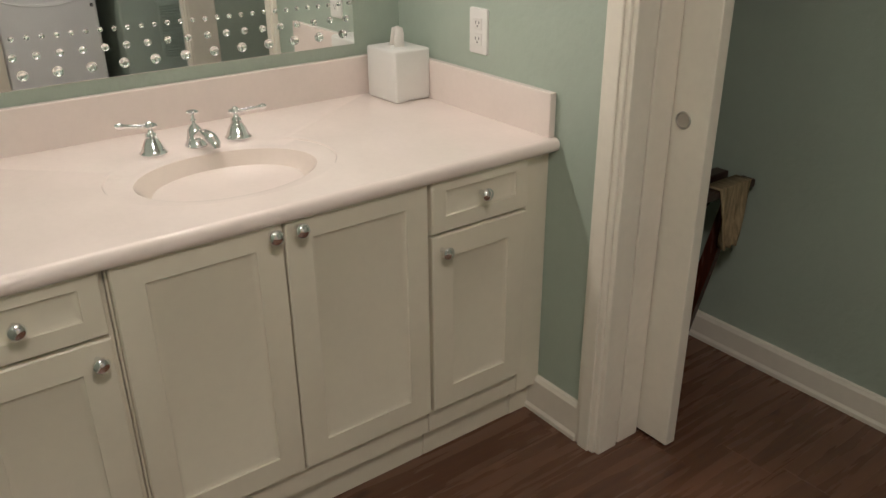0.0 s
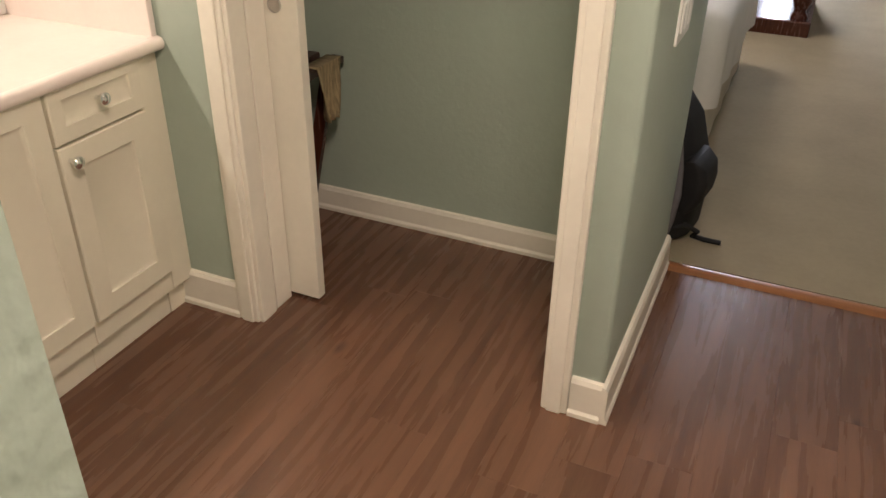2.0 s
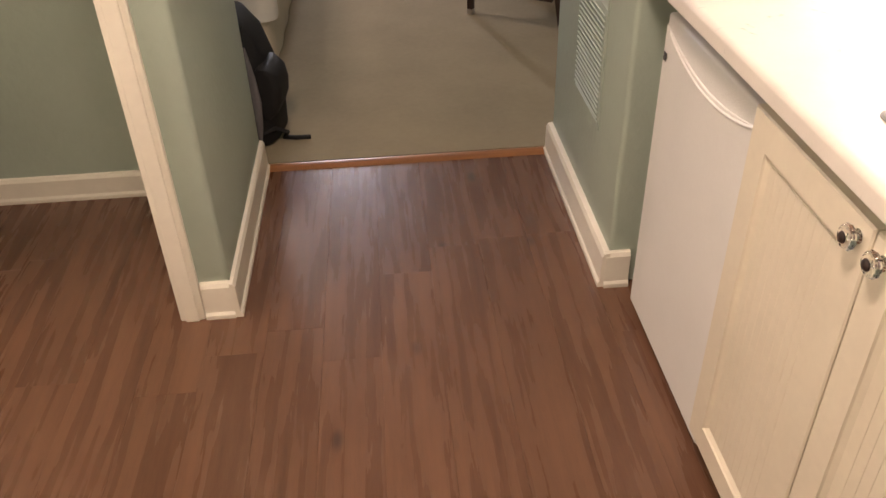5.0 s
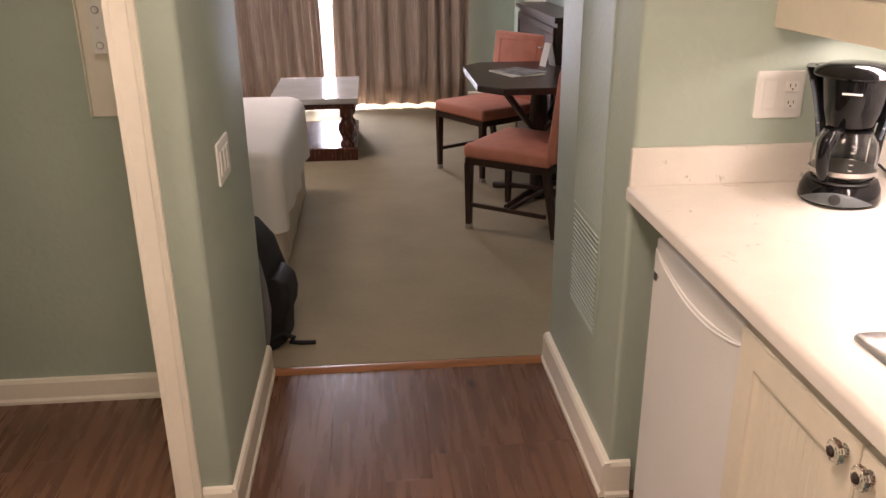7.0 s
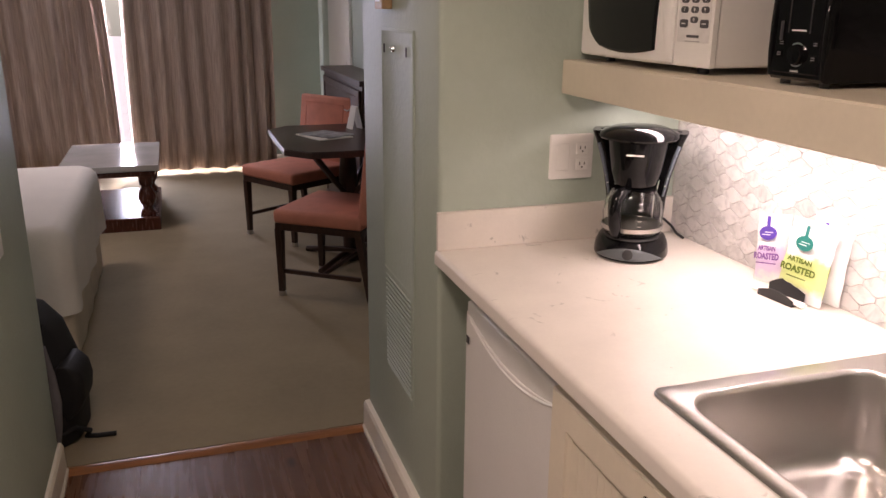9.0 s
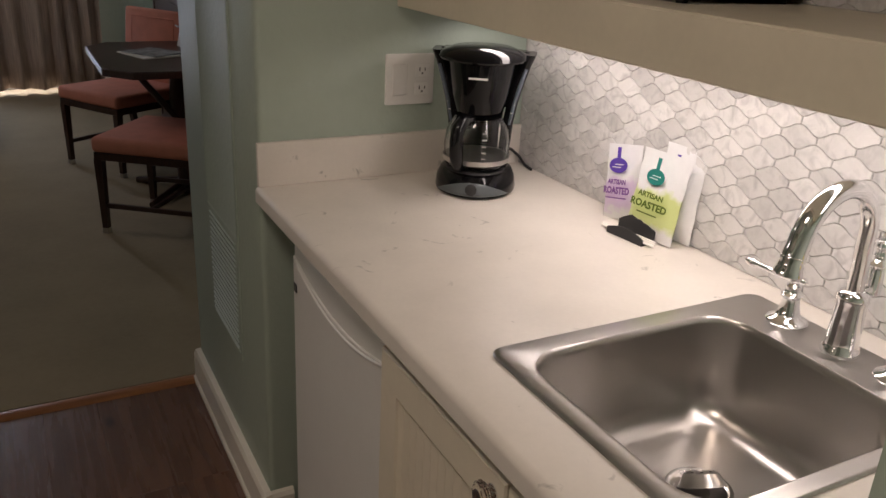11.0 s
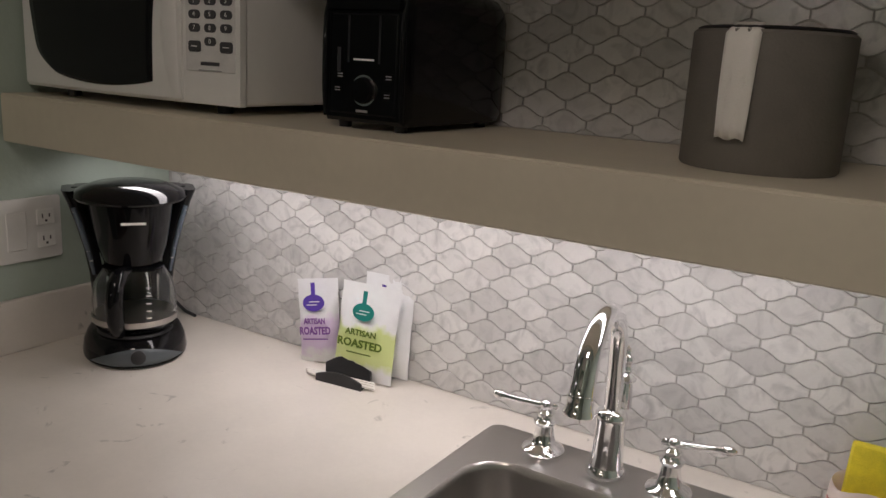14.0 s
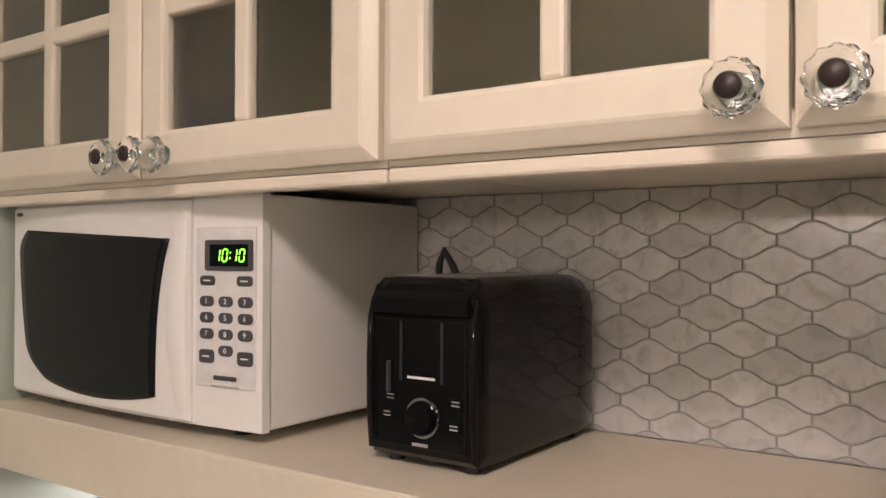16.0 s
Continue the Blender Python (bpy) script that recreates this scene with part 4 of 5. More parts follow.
SEGMENTS = {"1": "bc", "0": "abcdef"}
BARS = {"a": (0, 0.0066, 1), "b": (0.0034, 0.0033, 0), "c": (0.0034, -0.0033, 0), "d": (0, -0.0066, 1), "e": (-0.0034, -0.0033, 0), "f": (-0.0034, 0.0033, 0)}
SLANT = KP @ pose(0.3965, 0.208, 0.0017) @ Matrix(((1, 0.14, 0, 0), (0, 1, 0, 0), (0, 0, 1, 0), (0, 0, 0, 1)))
for text, cx in (("1", -0.0190), ("0", -0.0080), ("1", 0.0060), ("0", 0.0170)):
    digit = bmesh.new()
    for key in SEGMENTS[text]:
        bx, bz, flat = BARS[key]
        hw, hz = (0.0026, 0.0008) if flat else (0.0008, 0.0026)
        box(digit, (cx + bx - hw, bz - hz, 0), (cx + bx + hw, bz + hz, 0.0003), 0, 1, SLANT)
    part("display_digit", digit, M_LED, dsp)
colon = bmesh.new()
for bz in (-0.003, 0.003):
    box(colon, (-0.0009, bz - 0.0009, 0), (0.0009, bz + 0.0009, 0.0003), 0, 1, SLANT)
part("display_colon", colon, M_LED, dsp)
keys = [["1", "2", "3"], ["4", "5", "6"], ["7", "8", "9"]]
for r in range(3):
    for c in range(3):
        cx, cz = 0.360 + c * 0.0285, 0.157 - r * 0.0180
        kk = part("key", slab(bmesh.new(), rrect(0.0205, 0.0118, 0.0055, 4, cx, cz), 0, 0.002, KP @ pose(0, 0, -0.001), 0.0006), M_DARKGREY, cpn)
        lettering("digit", keys[r][c], 0.0085, KP @ pose(cx, cz, 0.0012), M_WHITE_PL, kk)
kk = part("key", slab(bmesh.new(), rrect(0.0205, 0.0118, 0.0055, 4, 0.3885, 0.103), 0, 0.002, KP @ pose(0, 0, -0.001), 0.0006), M_DARKGREY, cpn)
lettering("digit", "0", 0.0085, KP @ pose(0.3885, 0.103, 0.0012), M_WHITE_PL, kk)
for cx, cz, hh2 in ((0.361, 0.180, 0.011), (0.416, 0.180, 0.011), (0.360, 0.096, 0.015), (0.417, 0.096, 0.015)):
    kk = part("key", slab(bmesh.new(), rrect(0.022, hh2, 0.004, 4, cx, cz), 0, 0.002, KP @ pose(0, 0, -0.001), 0.0006), M_DARKGREY, cpn)
    part("key_bar", slab(bmesh.new(), rrect(0.011, 0.0016, 0.0006, 2, cx, cz), 0, 0.0003, KP @ pose(0, 0, 0.0011)), M_WHITE_PL, kk)
part("maker_mark", slab(bmesh.new(), rrect(0.034, 0.005, 0.001, 2, 0.388, 0.073), 0, 0.0005, KP), M_DARKGREY, cpn)
part("maker_mark", slab(bmesh.new(), rrect(0.042, 0.0014, 0.0005, 2, 0.388, 0.064), 0, 0.0005, KP), M_GASKET, cpn)
part("maker_mark", slab(bmesh.new(), rrect(0.030, 0.005, 0.001, 2, 0.030, 0.246), 0, 0.0005, fm @ pose(0, 0, 0.0192)), M_DARKGREY, dr)
for x in (0.06, 0.27):
    for y in (-0.18, 0.18):
        part("foot", turned([(0.011, 0), (0.012, 0.014), (0, 0.014)], pose(x, y, 0), 14), M_BLACKM, mw)
part("side_screw", turned([(0.0035, 0), (0.003, 0.0015), (0, 0.002)], pose(0.245, -0.2475, 0.04, 90, 0, 0), 12), M_STEEL, mw)

# toaster
to = thing("toaster", "glossy black two-slice toaster", "toaster", at=pose(1.522, -0.670, SZ1, 0, 0, -1) @ Matrix.Scale(1.025, 4))
prof = [(-0.062, 0.0), (-0.066, 0.012), (-0.066, 0.150), (-0.062, 0.166), (-0.054, 0.177), (-0.040, 0.184), (0.040, 0.184), (0.054, 0.177), (0.062, 0.166), (0.066, 0.150), (0.066, 0.012), (0.062, 0.0)]


def toaster_ring(x, s, lift=0.008):
    return [Vector((x, y * s, lift + (0.092 + (z - 0.092) * s) * 0.935)) for y, z in prof]


body = bmesh.new()
loops(body, [toaster_ring(-0.118, 0.93), toaster_ring(-0.112, 0.99), toaster_ring(-0.100, 1.0), toaster_ring(0.085, 1.0), toaster_ring(0.112, 0.985), toaster_ring(0.126, 0.92), toaster_ring(0.130, 0.82)])
part("shell", body, M_BLACK, to, "", 35)
part("front_plate", boxed((-0.1195, -0.053, 0.018), (-0.112, 0.053, 0.142), 0.003), M_BLACK, to)
hood = bmesh.new()
loops(hood, [[Vector((x, y * sy, z)) for x, z in ((-0.1195, 0.1440), (-0.1225, 0.1455), (-0.1235, 0.1500), (-0.1215, 0.1610), (-0.1160, 0.1715), (-0.1030, 0.1790), (-0.0960, 0.1700), (-0.1080, 0.1440))] for y, sy in ((-0.056, 1), (-0.052, 1.02), (0.052, 1.02), (0.056, 1))])
part("front_hood", hood, M_BLACK, to, "glossy rounded front hood", 40)
# bright strip modelled in place of the light reflected along the hood's top edge
part("hood_highlight", boxed((-0.1045, -0.050, 0.1796), (-0.0990, 0.050, 0.1822), 0.001, 1), M_STEEL, to, "thin bright strip standing in for the highlight on the hood edge")
for y in (-0.026, 0.022):
    part("front_groove", boxed((-0.1201, y - 0.0015, 0.082), (-0.1192, y + 0.0015, 0.1384), 0, 1), M_BLACKM, to)
for y in (-0.0605, 0.0605):
    part("corner_rib", tube(bmesh.new(), [(-0.1165, y, 0.014), (-0.1185, y, 0.05), (-0.1190, y, 0.10), (-0.1175, y, 0.140), (-0.1130, y, 0.160)], [0.003, 0.0042, 0.0042, 0.004, 0.003], 10), M_BLACK, to, "", 60)
part("lever", boxed((-0.1250, 0.034, 0.070), (-0.1190, 0.0365, 0.100), 0.001, 1), M_DARKGREY, to)
FT = facing_west(-0.1195, 0, 0)
part("dial", turned([(0.0, 0), (0.0165, 0), (0.0165, 0.004), (0.0145, 0.009), (0.0, 0.010)], FT @ pose(0.004, 0.049, 0.0), 24), M_BLACK, to, "", 40)
part("dial_ring", turned([(0.0170, 0.0), (0.0190, 0.0), (0.0190, 0.0016), (0.0170, 0.0016)], FT @ pose(0.004, 0.049, 0.0), 28), M_CHROME, to)
for dx, dz in ((-0.034, 0.066), (-0.038, 0.049), (0.042, 0.066), (0.040, 0.044)):
    b = part("button", boxed((dx - 0.007, dz - 0.005, 0), (dx + 0.007, dz + 0.005, 0.0012), 0.0005, 1, FT), M_BLACK, to)
    for mz in (-0.0022, 0.0012):
        part("button_mark", boxed((dx - 0.0042, dz + mz, 0.0012), (dx + 0.0042, dz + mz + 0.0013, 0.0015), 0, 1, FT), M_GASKET, b)
part("maker_mark", boxed((-0.014, 0.0848, 0.0), (0.018, 0.0872, 0.0008), 0, 1, FT), M_WHITE_PL, to)
part("maker_mark", boxed((-0.008, 0.022, 0.0), (0.010, 0.025, 0.0008), 0, 1, FT), M_GASKET, to)
for y in (-0.026, 0.026):
    part("bread_slot", boxed((-0.085, y - 0.013, 0.1785), (0.085, y + 0.013, 0.1815), 0.001, 1), M_STEEL, to)
for x in (-0.095, 0.095):
    for y in (-0.045, 0.045):
        part("foot", turned([(0.008, 0), (0.009, 0.010), (0, 0.010)], pose(x, y, 0), 12), M_BLACKM, to)
cd = thing("power_cord", "black power cord looped behind the toaster", "cord")
part("cord", tube(bmesh.new(), [(1.645, -0.56, SZ1 + 0.005), (1.640, -0.535, SZ1 + 0.03), (1.632, -0.525, SZ1 + 0.15), (1.628, -0.532, SZ1 + 0.195), (1.627, -0.540, SZ1 + 0.212), (1.628, -0.551, SZ1 + 0.195), (1.632, -0.565, SZ1 + 0.165), (1.640, -0.58, SZ1 + 0.05), (1.645, -0.60, SZ1 + 0.005)], 0.0048, 8), M_BLACKM, cd, "", 60)

# ice bucket
ib = thing("ice_bucket", "taupe round ice bucket with a white cloth over its rim", "ice bucket", at=pose(1.490, -1.137, SZ1, 0, 0, -3) @ Matrix.Diagonal((0.99, 0.99, 0.96, 1)))
part("bucket_wall", turned([(0.0, 0.0), (0.080, 0.0), (0.082, 0.003), (0.082, 0.143), (0.079, 0.146), (0.074, 0.145), (0.073, 0.135), (0.073, 0.01), (0.0, 0.008)], IDENT, 48), M_GREYBUCKET, ib, "", 40)
part("liner_rim", turned([(0.074, 0.143), (0.078, 0.148), (0.074, 0.150), (0.069, 0.148), (0.070, 0.03), (0.0, 0.02)], IDENT, 48, ), M_BLACKM, ib, "black liner", 40)
bag = bmesh.new()
rows = []
for j in range(11):
    t = j / 10
    row = []
    for k in range(9):
        a = radians(174 + (k - 4) * (3.1 - 0.7 * t)) 
        r = 0.0848 + 0.0016 * math.sin(k * 2.1 + 3 * t) + 0.004 * t
        z = 0.153 - 0.118 * t + 0.0015 * math.sin(k * 1.3) * t
        if j == 0:
            r, z = 0.070, 0.153
        row.append(Vector((r * math.cos(a), r * math.sin(a), z)))
    rows.append(row)
loops(bag, rows, False, (False, False))
cw = part("liner_cloth", bag, M_LINEN, ib, "translucent white cloth strip", 60)
cw.modifiers.new("thick", "SOLIDIFY").thickness = 0.0012

# coffee maker ----------------------------------------------------------------
M_GAUGE = material("pale_blue_gauge", (0.13, 0.16, 0.20), 0.2, vary=0.1, scale=30)
M_SLATE = material("slate_grey_plastic", (0.10, 0.115, 0.125), 0.35, vary=0.05)
cm = thing("coffee_maker", "black drip coffee maker with a glass carafe", "coffee maker", at=pose(1.460, -0.122, KT, 0, 0, -35) @ Matrix.Scale(1.025, 4))


def oval(bm, rows, seg=36, m=IDENT, cap=(True, True)):
    """Rings (half width x, half depth y, z, offset x, offset y)."""
    return loops(bm, [[m @ Vector((ox + a * math.cos(2 * math.pi * i / seg), oy + b * math.sin(2 * math.pi * i / seg), z)) for i in range(seg)] for a, b, z, ox, oy in rows], True, cap)


part("base", oval(bmesh.new(), [(0.078, 0.094, 0.002, 0, 0), (0.085, 0.101, 0.004, 0, 0), (0.086, 0.102, 0.010, 0, 0), (0.083, 0.098, 0.030, 0, 0), (0.076, 0.090, 0.045, 0, 0.002), (0.070, 0.084, 0.048, 0, 0.004)]), M_BLACK, cm, "", 40)
band = bmesh.new()
cols = []
for k in range(25):
    a = radians(212 + 116 * k / 24)
    top = 0.009 + 0.027 * math.sin(math.pi * k / 24)
    col = []
    for j in range(5):
        z = 0.008 + (top - 0.008) * j / 4
        g = 0.0012 + (0.0 if z < 0.010 else -(z - 0.010) * 0.19)
        col.append(Vector(((0.086 + g) * math.cos(a), (0.102 + g) * math.sin(a), z)))
    cols.append(col)
loops(band, cols, False, (False, False))
bnd = part("base_band", band, M_SLATE, cm, "slate grey crescent on the base front", 60)
bnd.modifiers.new("thick", "SOLIDIFY").thickness = 0.001
part("hot_plate", oval(bmesh.new(), [(0.062, 0.062, 0.048, 0, -0.02), (0.060, 0.060, 0.052, 0, -0.02)]), M_BLACKM, cm, "", 40)
part("power_button", turned([(0.012, 0), (0.012, 0.005), (0.009, 0.007), (0, 0.007)], pose(0, -0.099, 0.022, 82, 0, 0), 20), M_BLACKM, cm, "", 40)
tower = bmesh.new()
loops(tower, [[Vector((x * s, y, z)) for x, y in ((-0.068, 0.045), (-0.064, 0.080), (-0.035, 0.094), (0.035, 0.094), (0.064, 0.080), (0.068, 0.045))] for z, s in ((0.046, 0.62), (0.12, 0.62), (0.165, 0.72), (0.19, 1.05), (0.262, 1.32), (0.285, 1.36))])
part("water_tank", tower, M_BLACK, cm, "", 40)
for s in (-1, 1):
    arm = bmesh.new()
    rings = []
    for x, z, y0, y1 in ((0.060, 0.044, 0.030, 0.072), (0.062, 0.090, 0.030, 0.072), (0.065, 0.135, 0.026, 0.074), (0.072, 0.180, 0.018, 0.078), (0.083, 0.225, 0.010, 0.080), (0.094, 0.262, 0.006, 0.080), (0.103, 0.284, 0.004, 0.078)):
        rings.append([Vector((s * (x + dx), y, z)) for dx, y in ((-0.018, y0 + 0.006), (-0.008, y0), (0.000, y0 + 0.002), (0.005, y0 + 0.012), (0.005, y1 - 0.010), (-0.004, y1), (-0.018, y1 - 0.004))])
    part("side_arm", loops(arm, rings), M_BLACK, cm, "flared black side arm", 50)
    part("side_window", tube(bmesh.new(), [(s * 0.0625, 0.026, 0.135), (s * 0.070, 0.018, 0.180), (s * 0.081, 0.010, 0.225), (s * 0.090, 0.006, 0.256)], [0.003, 0.0042, 0.0048, 0.004], 8), M_GAUGE, cm, "pale blue water gauge strip", 60)
for s in (-1, 1):
    for k in range(6):
        f = k / 5
        part("gauge_tick", boxed((s * (0.0655 + 0.023 * f) - 0.0022, 0.0175 - 0.014 * f, 0.160 + 0.088 * f), (s * (0.0655 + 0.023 * f) + 0.0022, 0.0190 - 0.014 * f, 0.1615 + 0.088 * f), 0, 1), M_WHITE_PL, cm)
part("filter_head", oval(bmesh.new(), [(0.038, 0.048, 0.168, 0, -0.015), (0.048, 0.064, 0.172, 0, -0.012), (0.057, 0.077, 0.20, 0, -0.008), (0.066, 0.088, 0.245, 0, -0.003), (0.071, 0.094, 0.272, 0, 0.0)]), M_BLACK, cm, "", 40)
part("lid", oval(bmesh.new(), [(0.088, 0.098, 0.274, 0, 0.000), (0.091, 0.101, 0.278, 0, 0.000), (0.086, 0.095, 0.287, 0, 0.003), (0.062, 0.070, 0.296, 0, 0.008), (0.02, 0.03, 0.299, 0, 0.010)]), M_BLACK, cm, "", 40)
FC = pose(0, -0.0905, 0.246, 80, 0, 0)
part("maker_mark", boxed((-0.019, -0.002, 0.0), (0.019, 0.002, 0.0012), 0, 1, FC), M_WHITE_PL, cm)
car = part("carafe", turned([(r * 1.12, q * 1.04) for r, q in [(0.0, 0.0), (0.048, 0.0), (0.056, 0.006), (0.060, 0.025), (0.0615, 0.050), (0.057, 0.078), (0.046, 0.098), (0.043, 0.104), (0.041, 0.103), (0.044, 0.097), (0.055, 0.077), (0.0595, 0.050), (0.058, 0.026), (0.054, 0.008), (0.046, 0.0025), (0.0, 0.0025)]], pose(0, -0.024, 0.0525), 40), M_CLEAR, cm, "clear glass carafe", 50)
# steel ring added for the pale reflection low on the glass
part("carafe_reflection", turned([(0.0688, 0.017), (0.0698, 0.017), (0.0700, 0.027), (0.0690, 0.027)], pose(0, -0.024, 0.0525), 40), M_STEEL, car)
part("carafe_collar", turned([(0.0445, 0.0), (0.049, 0.0), (0.050, 0.010), (0.044, 0.014), (0.0, 0.014)], pose(0, -0.02, 0.150), 32), M_BLACK, car, "", 40)
hd = [(-0.012, -0.070, 0.163), (-0.024, -0.098, 0.163), (-0.031, -0.111, 0.152), (-0.034, -0.114, 0.125), (-0.033, -0.112, 0.095), (-0.030, -0.104, 0.072), (-0.026, -0.092, 0.064)]
for k in range(5):
    part("volume_mark", boxed((0.016, -0.0933 + 0.0012 * abs(k - 2) ** 1.5, 0.085 + k * 0.013), (0.024, -0.0918 + 0.0012 * abs(k - 2) ** 1.5, 0.0868 + k * 0.013), 0, 1), M_WHITE_PL, car)
part("carafe_handle", tube(bmesh.new(), hd, [0.010, 0.013, 0.014, 0.014, 0.014, 0.012, 0.009], 14), M_BLACK, car, "", 60)
cc = thing("power_cord", "black cord of the coffee maker", "cord")
part("cord", tube(bmesh.new(), [(1.60, -0.02, KT + 0.05), (1.63, 0.003, KT + 0.04), (1.655, 0.004, KT + 0.02), (1.658, -0.02, KT + 0.004), (1.65, -0.06, KT + 0.004)], 0.0035, 8), M_BLACKM, cc, "", 60)

# outlets on the kitchen end wall -----------------------------------------------
ko = thing("wall_outlet", "wide white plate with a blank switch and duplex outlet", "outlet", at=facing_south(1.363, YK, 1.124))
part("plate", slab(bmesh.new(), rrect(0.118, 0.112, 0.005), 0, 0.006, IDENT, 0.003), M_WHITE_PL, ko, "", 30)
part("rocker", boxed((-0.044, -0.034, 0.0055), (-0.008, 0.034, 0.0085), 0.0015, 1), M_WHITE_PL, ko)
outlet_slots(ko, IDENT, 0.028)

# snack bags and holder ----------------------------------------------------------


def snack_bag(x, y, w, h, tilt, turn, label, brand, patch, ink, lean=0.0):
    t = thing("snack_bag", label, "snack bag", "snack bags", "", pose(x, y, KT + 0.003, 0, 0, turn) @ pose(0, 0, 0, lean, tilt, 0))
    bm = bmesh.new()
    nx, nz = 10, 14

    def side(sgn):
        out = []
        for j in range(nz + 1):
            z = h * j / nz
            row = []
            for i in range(nx + 1):
                u = -1 + 2 * i / nx
                puff = 0.018 * max(0, (1 - u * u)) ** 0.5 * max(0, min(1, j / 3, (nz - 2 - j) / 4)) + 0.0006
                puff += 0.0012 * math.sin(7 * u + j * 1.3)  * (0 < j < nz)
                yy = w / 2 * u * (1 - 0.03 * math.sin(math.pi * j / nz))
                row.append(Vector((-sgn * puff if sgn > 0 else abs(puff) * 0.6, yy, z)))
            out.append(row)
        return out
    for s in (1, -1):
        loops(bm, side(s), False, (False, False))
    part("pouch", bm, patch, t, "", 70)
    F = lambda yy, zz, d=0.0205: facing_west(-d, -yy, zz)
    part("brand_badge", slab(bmesh.new(), [(0.021 * math.cos(2 * math.pi * k / 28), 0.015 * math.sin(2 * math.pi * k / 28)) for k in range(28)], 0, 0.0006, F(0, h * 0.72)), brand, t)
    for dz in (-0.0035, 0.002):
        part("badge_mark", boxed((-0.010 + dz, dz - 0.001, 0.0006), (0.010 + dz, dz + 0.0008, 0.0009), 0, 1, F(0, h * 0.72)), M_BAG, t)
    part("brand_stem", boxed((-0.004, 0.013, 0), (0.004, 0.036, 0.0006), 0, 1, F(0, h * 0.72)), brand, t)
    lettering("print_word", "ARTISAN", 0.0135, F(0, h * 0.50, 0.0210), ink, t, 0.0001, w / 0.105, 0.0005)
    lettering("print_word", "ROASTED", 0.0185, F(0, h * 0.385, 0.0210), ink, t, 0.0001, w / 0.108, 0.0007)
    part("print_bar", boxed((-0.024, -0.0012, 0), (0.024, 0.0012, 0.0003), 0, 1, F(0, h * 0.29, 0.0205)), ink, t)
    return t


M_BAG = material("white_foil_bag", (0.80, 0.80, 0.80), 0.3, vary=0.03, bump=0.3, bump_scale=40)
M_TEAL = material("teal_print", (0.01, 0.22, 0.19), 0.4)
M_PURPLE = material("purple_print", (0.10, 0.05, 0.38), 0.4)


def printed_bag(name, color, z0, z1):
    m = material(name, (0.80, 0.80, 0.80), 0.3, vary=0.03, bump=0.3, bump_scale=40)
    n, lk = m.node_tree.nodes, m.node_tree.links
    b = n["Principled BSDF"]
    src = b.inputs["Base Color"].links[0].from_socket
    tc = [x for x in n if x.type == "TEX_COORD"][0]
    sep = n.new("ShaderNodeSeparateXYZ")
    lk.new(tc.outputs["Object"], sep.inputs[0])
    no = n.new("ShaderNodeTexNoise")
    no.inputs["Scale"].default_value = 45.0
    lk.new(tc.outputs["Object"], no.inputs["Vector"])
    ad = n.new("ShaderNodeMath")
    ad.operation = "MULTIPLY_ADD"
    ad.inputs[1].default_value = 0.05
    lk.new(no.outputs[0], ad.inputs[0])
    lk.new(sep.outputs["Z"], ad.inputs[2])
    mr = n.new("ShaderNodeMapRange")
    mr.inputs[1].default_value, mr.inputs[2].default_value, mr.inputs[3].default_value, mr.inputs[4].default_value = z1, z1 + 0.016, 0.8, 0.0
    lk.new(ad.outputs[0], mr.inputs[0])
    low = n.new("ShaderNodeMapRange")
    low.inputs[1].default_value, low.inputs[2].default_value = z0, z0 + 0.020
    lk.new(ad.outputs[0], low.inputs[0])
    both = n.new("ShaderNodeMath")
    both.operation = "MULTIPLY"
    lk.new(mr.outputs[0], both.inputs[0])
    lk.new(low.outputs[0], both.inputs[1])
    mx = n.new("ShaderNodeMix")
    mx.data_type = "RGBA"
    mx.inputs[7].default_value = (*color, 1)
    lk.new(both.outputs[0], mx.inputs[0])
    lk.new(src, mx.inputs[6])
    lk.new(mx.outputs[2], b.inputs["Base Color"])
    return m


M_LIME = printed_bag("lime_printed_bag", (0.56, 0.66, 0.16), 0.040, 0.108)
M_LILAC = printed_bag("lilac_printed_bag", (0.66, 0.50, 0.72), 0.036, 0.098)
M_INKG = material("olive_ink", (0.10, 0.16, 0.01), 0.5)
M_INKP = material("violet_ink", (0.20, 0.06, 0.30), 0.5)
snack_bag(1.607, -0.524, 0.116, 0.164, 10, 6, "white snack bag with lime print and teal badge", M_TEAL, M_LIME, M_INKG)
snack_bag(1.626, -0.420, 0.080, 0.150, 9, 14, "white snack bag with lilac print and purple badge", M_PURPLE, M_LILAC, M_INKP, -9.0)
snack_bag(1.648, -0.540, 0.100, 0.176, 5, 4, "plain white snack bag standing behind the lime one", M_PURPLE, M_BAG, M_BAG)

hb = thing("packet_holder", "small black plastic packet holder with paper sticks", "holder", at=pose(1.585, -0.505, KT, 0, 0, 6))
part("tray", boxed((-0.020, -0.045, 0), (0.016, 0.045, 0.004), 0.001, 1), M_BLACKM, hb)
for x, hgt in ((-0.020, 0.022), (0.010, 0.042)):
    arc = [(-0.045, 0)] + [(-0.045 + 0.09 * k / 12, hgt * (0.55 + 0.45 * math.sin(math.pi * k / 12))) for k in range(13)] + [(0.045, 0)]
    part("side_wall", slab(bmesh.new(), arc, 0, 0.004, facing_west(x + 0.004, 0, 0.0)), M_BLACKM, hb)
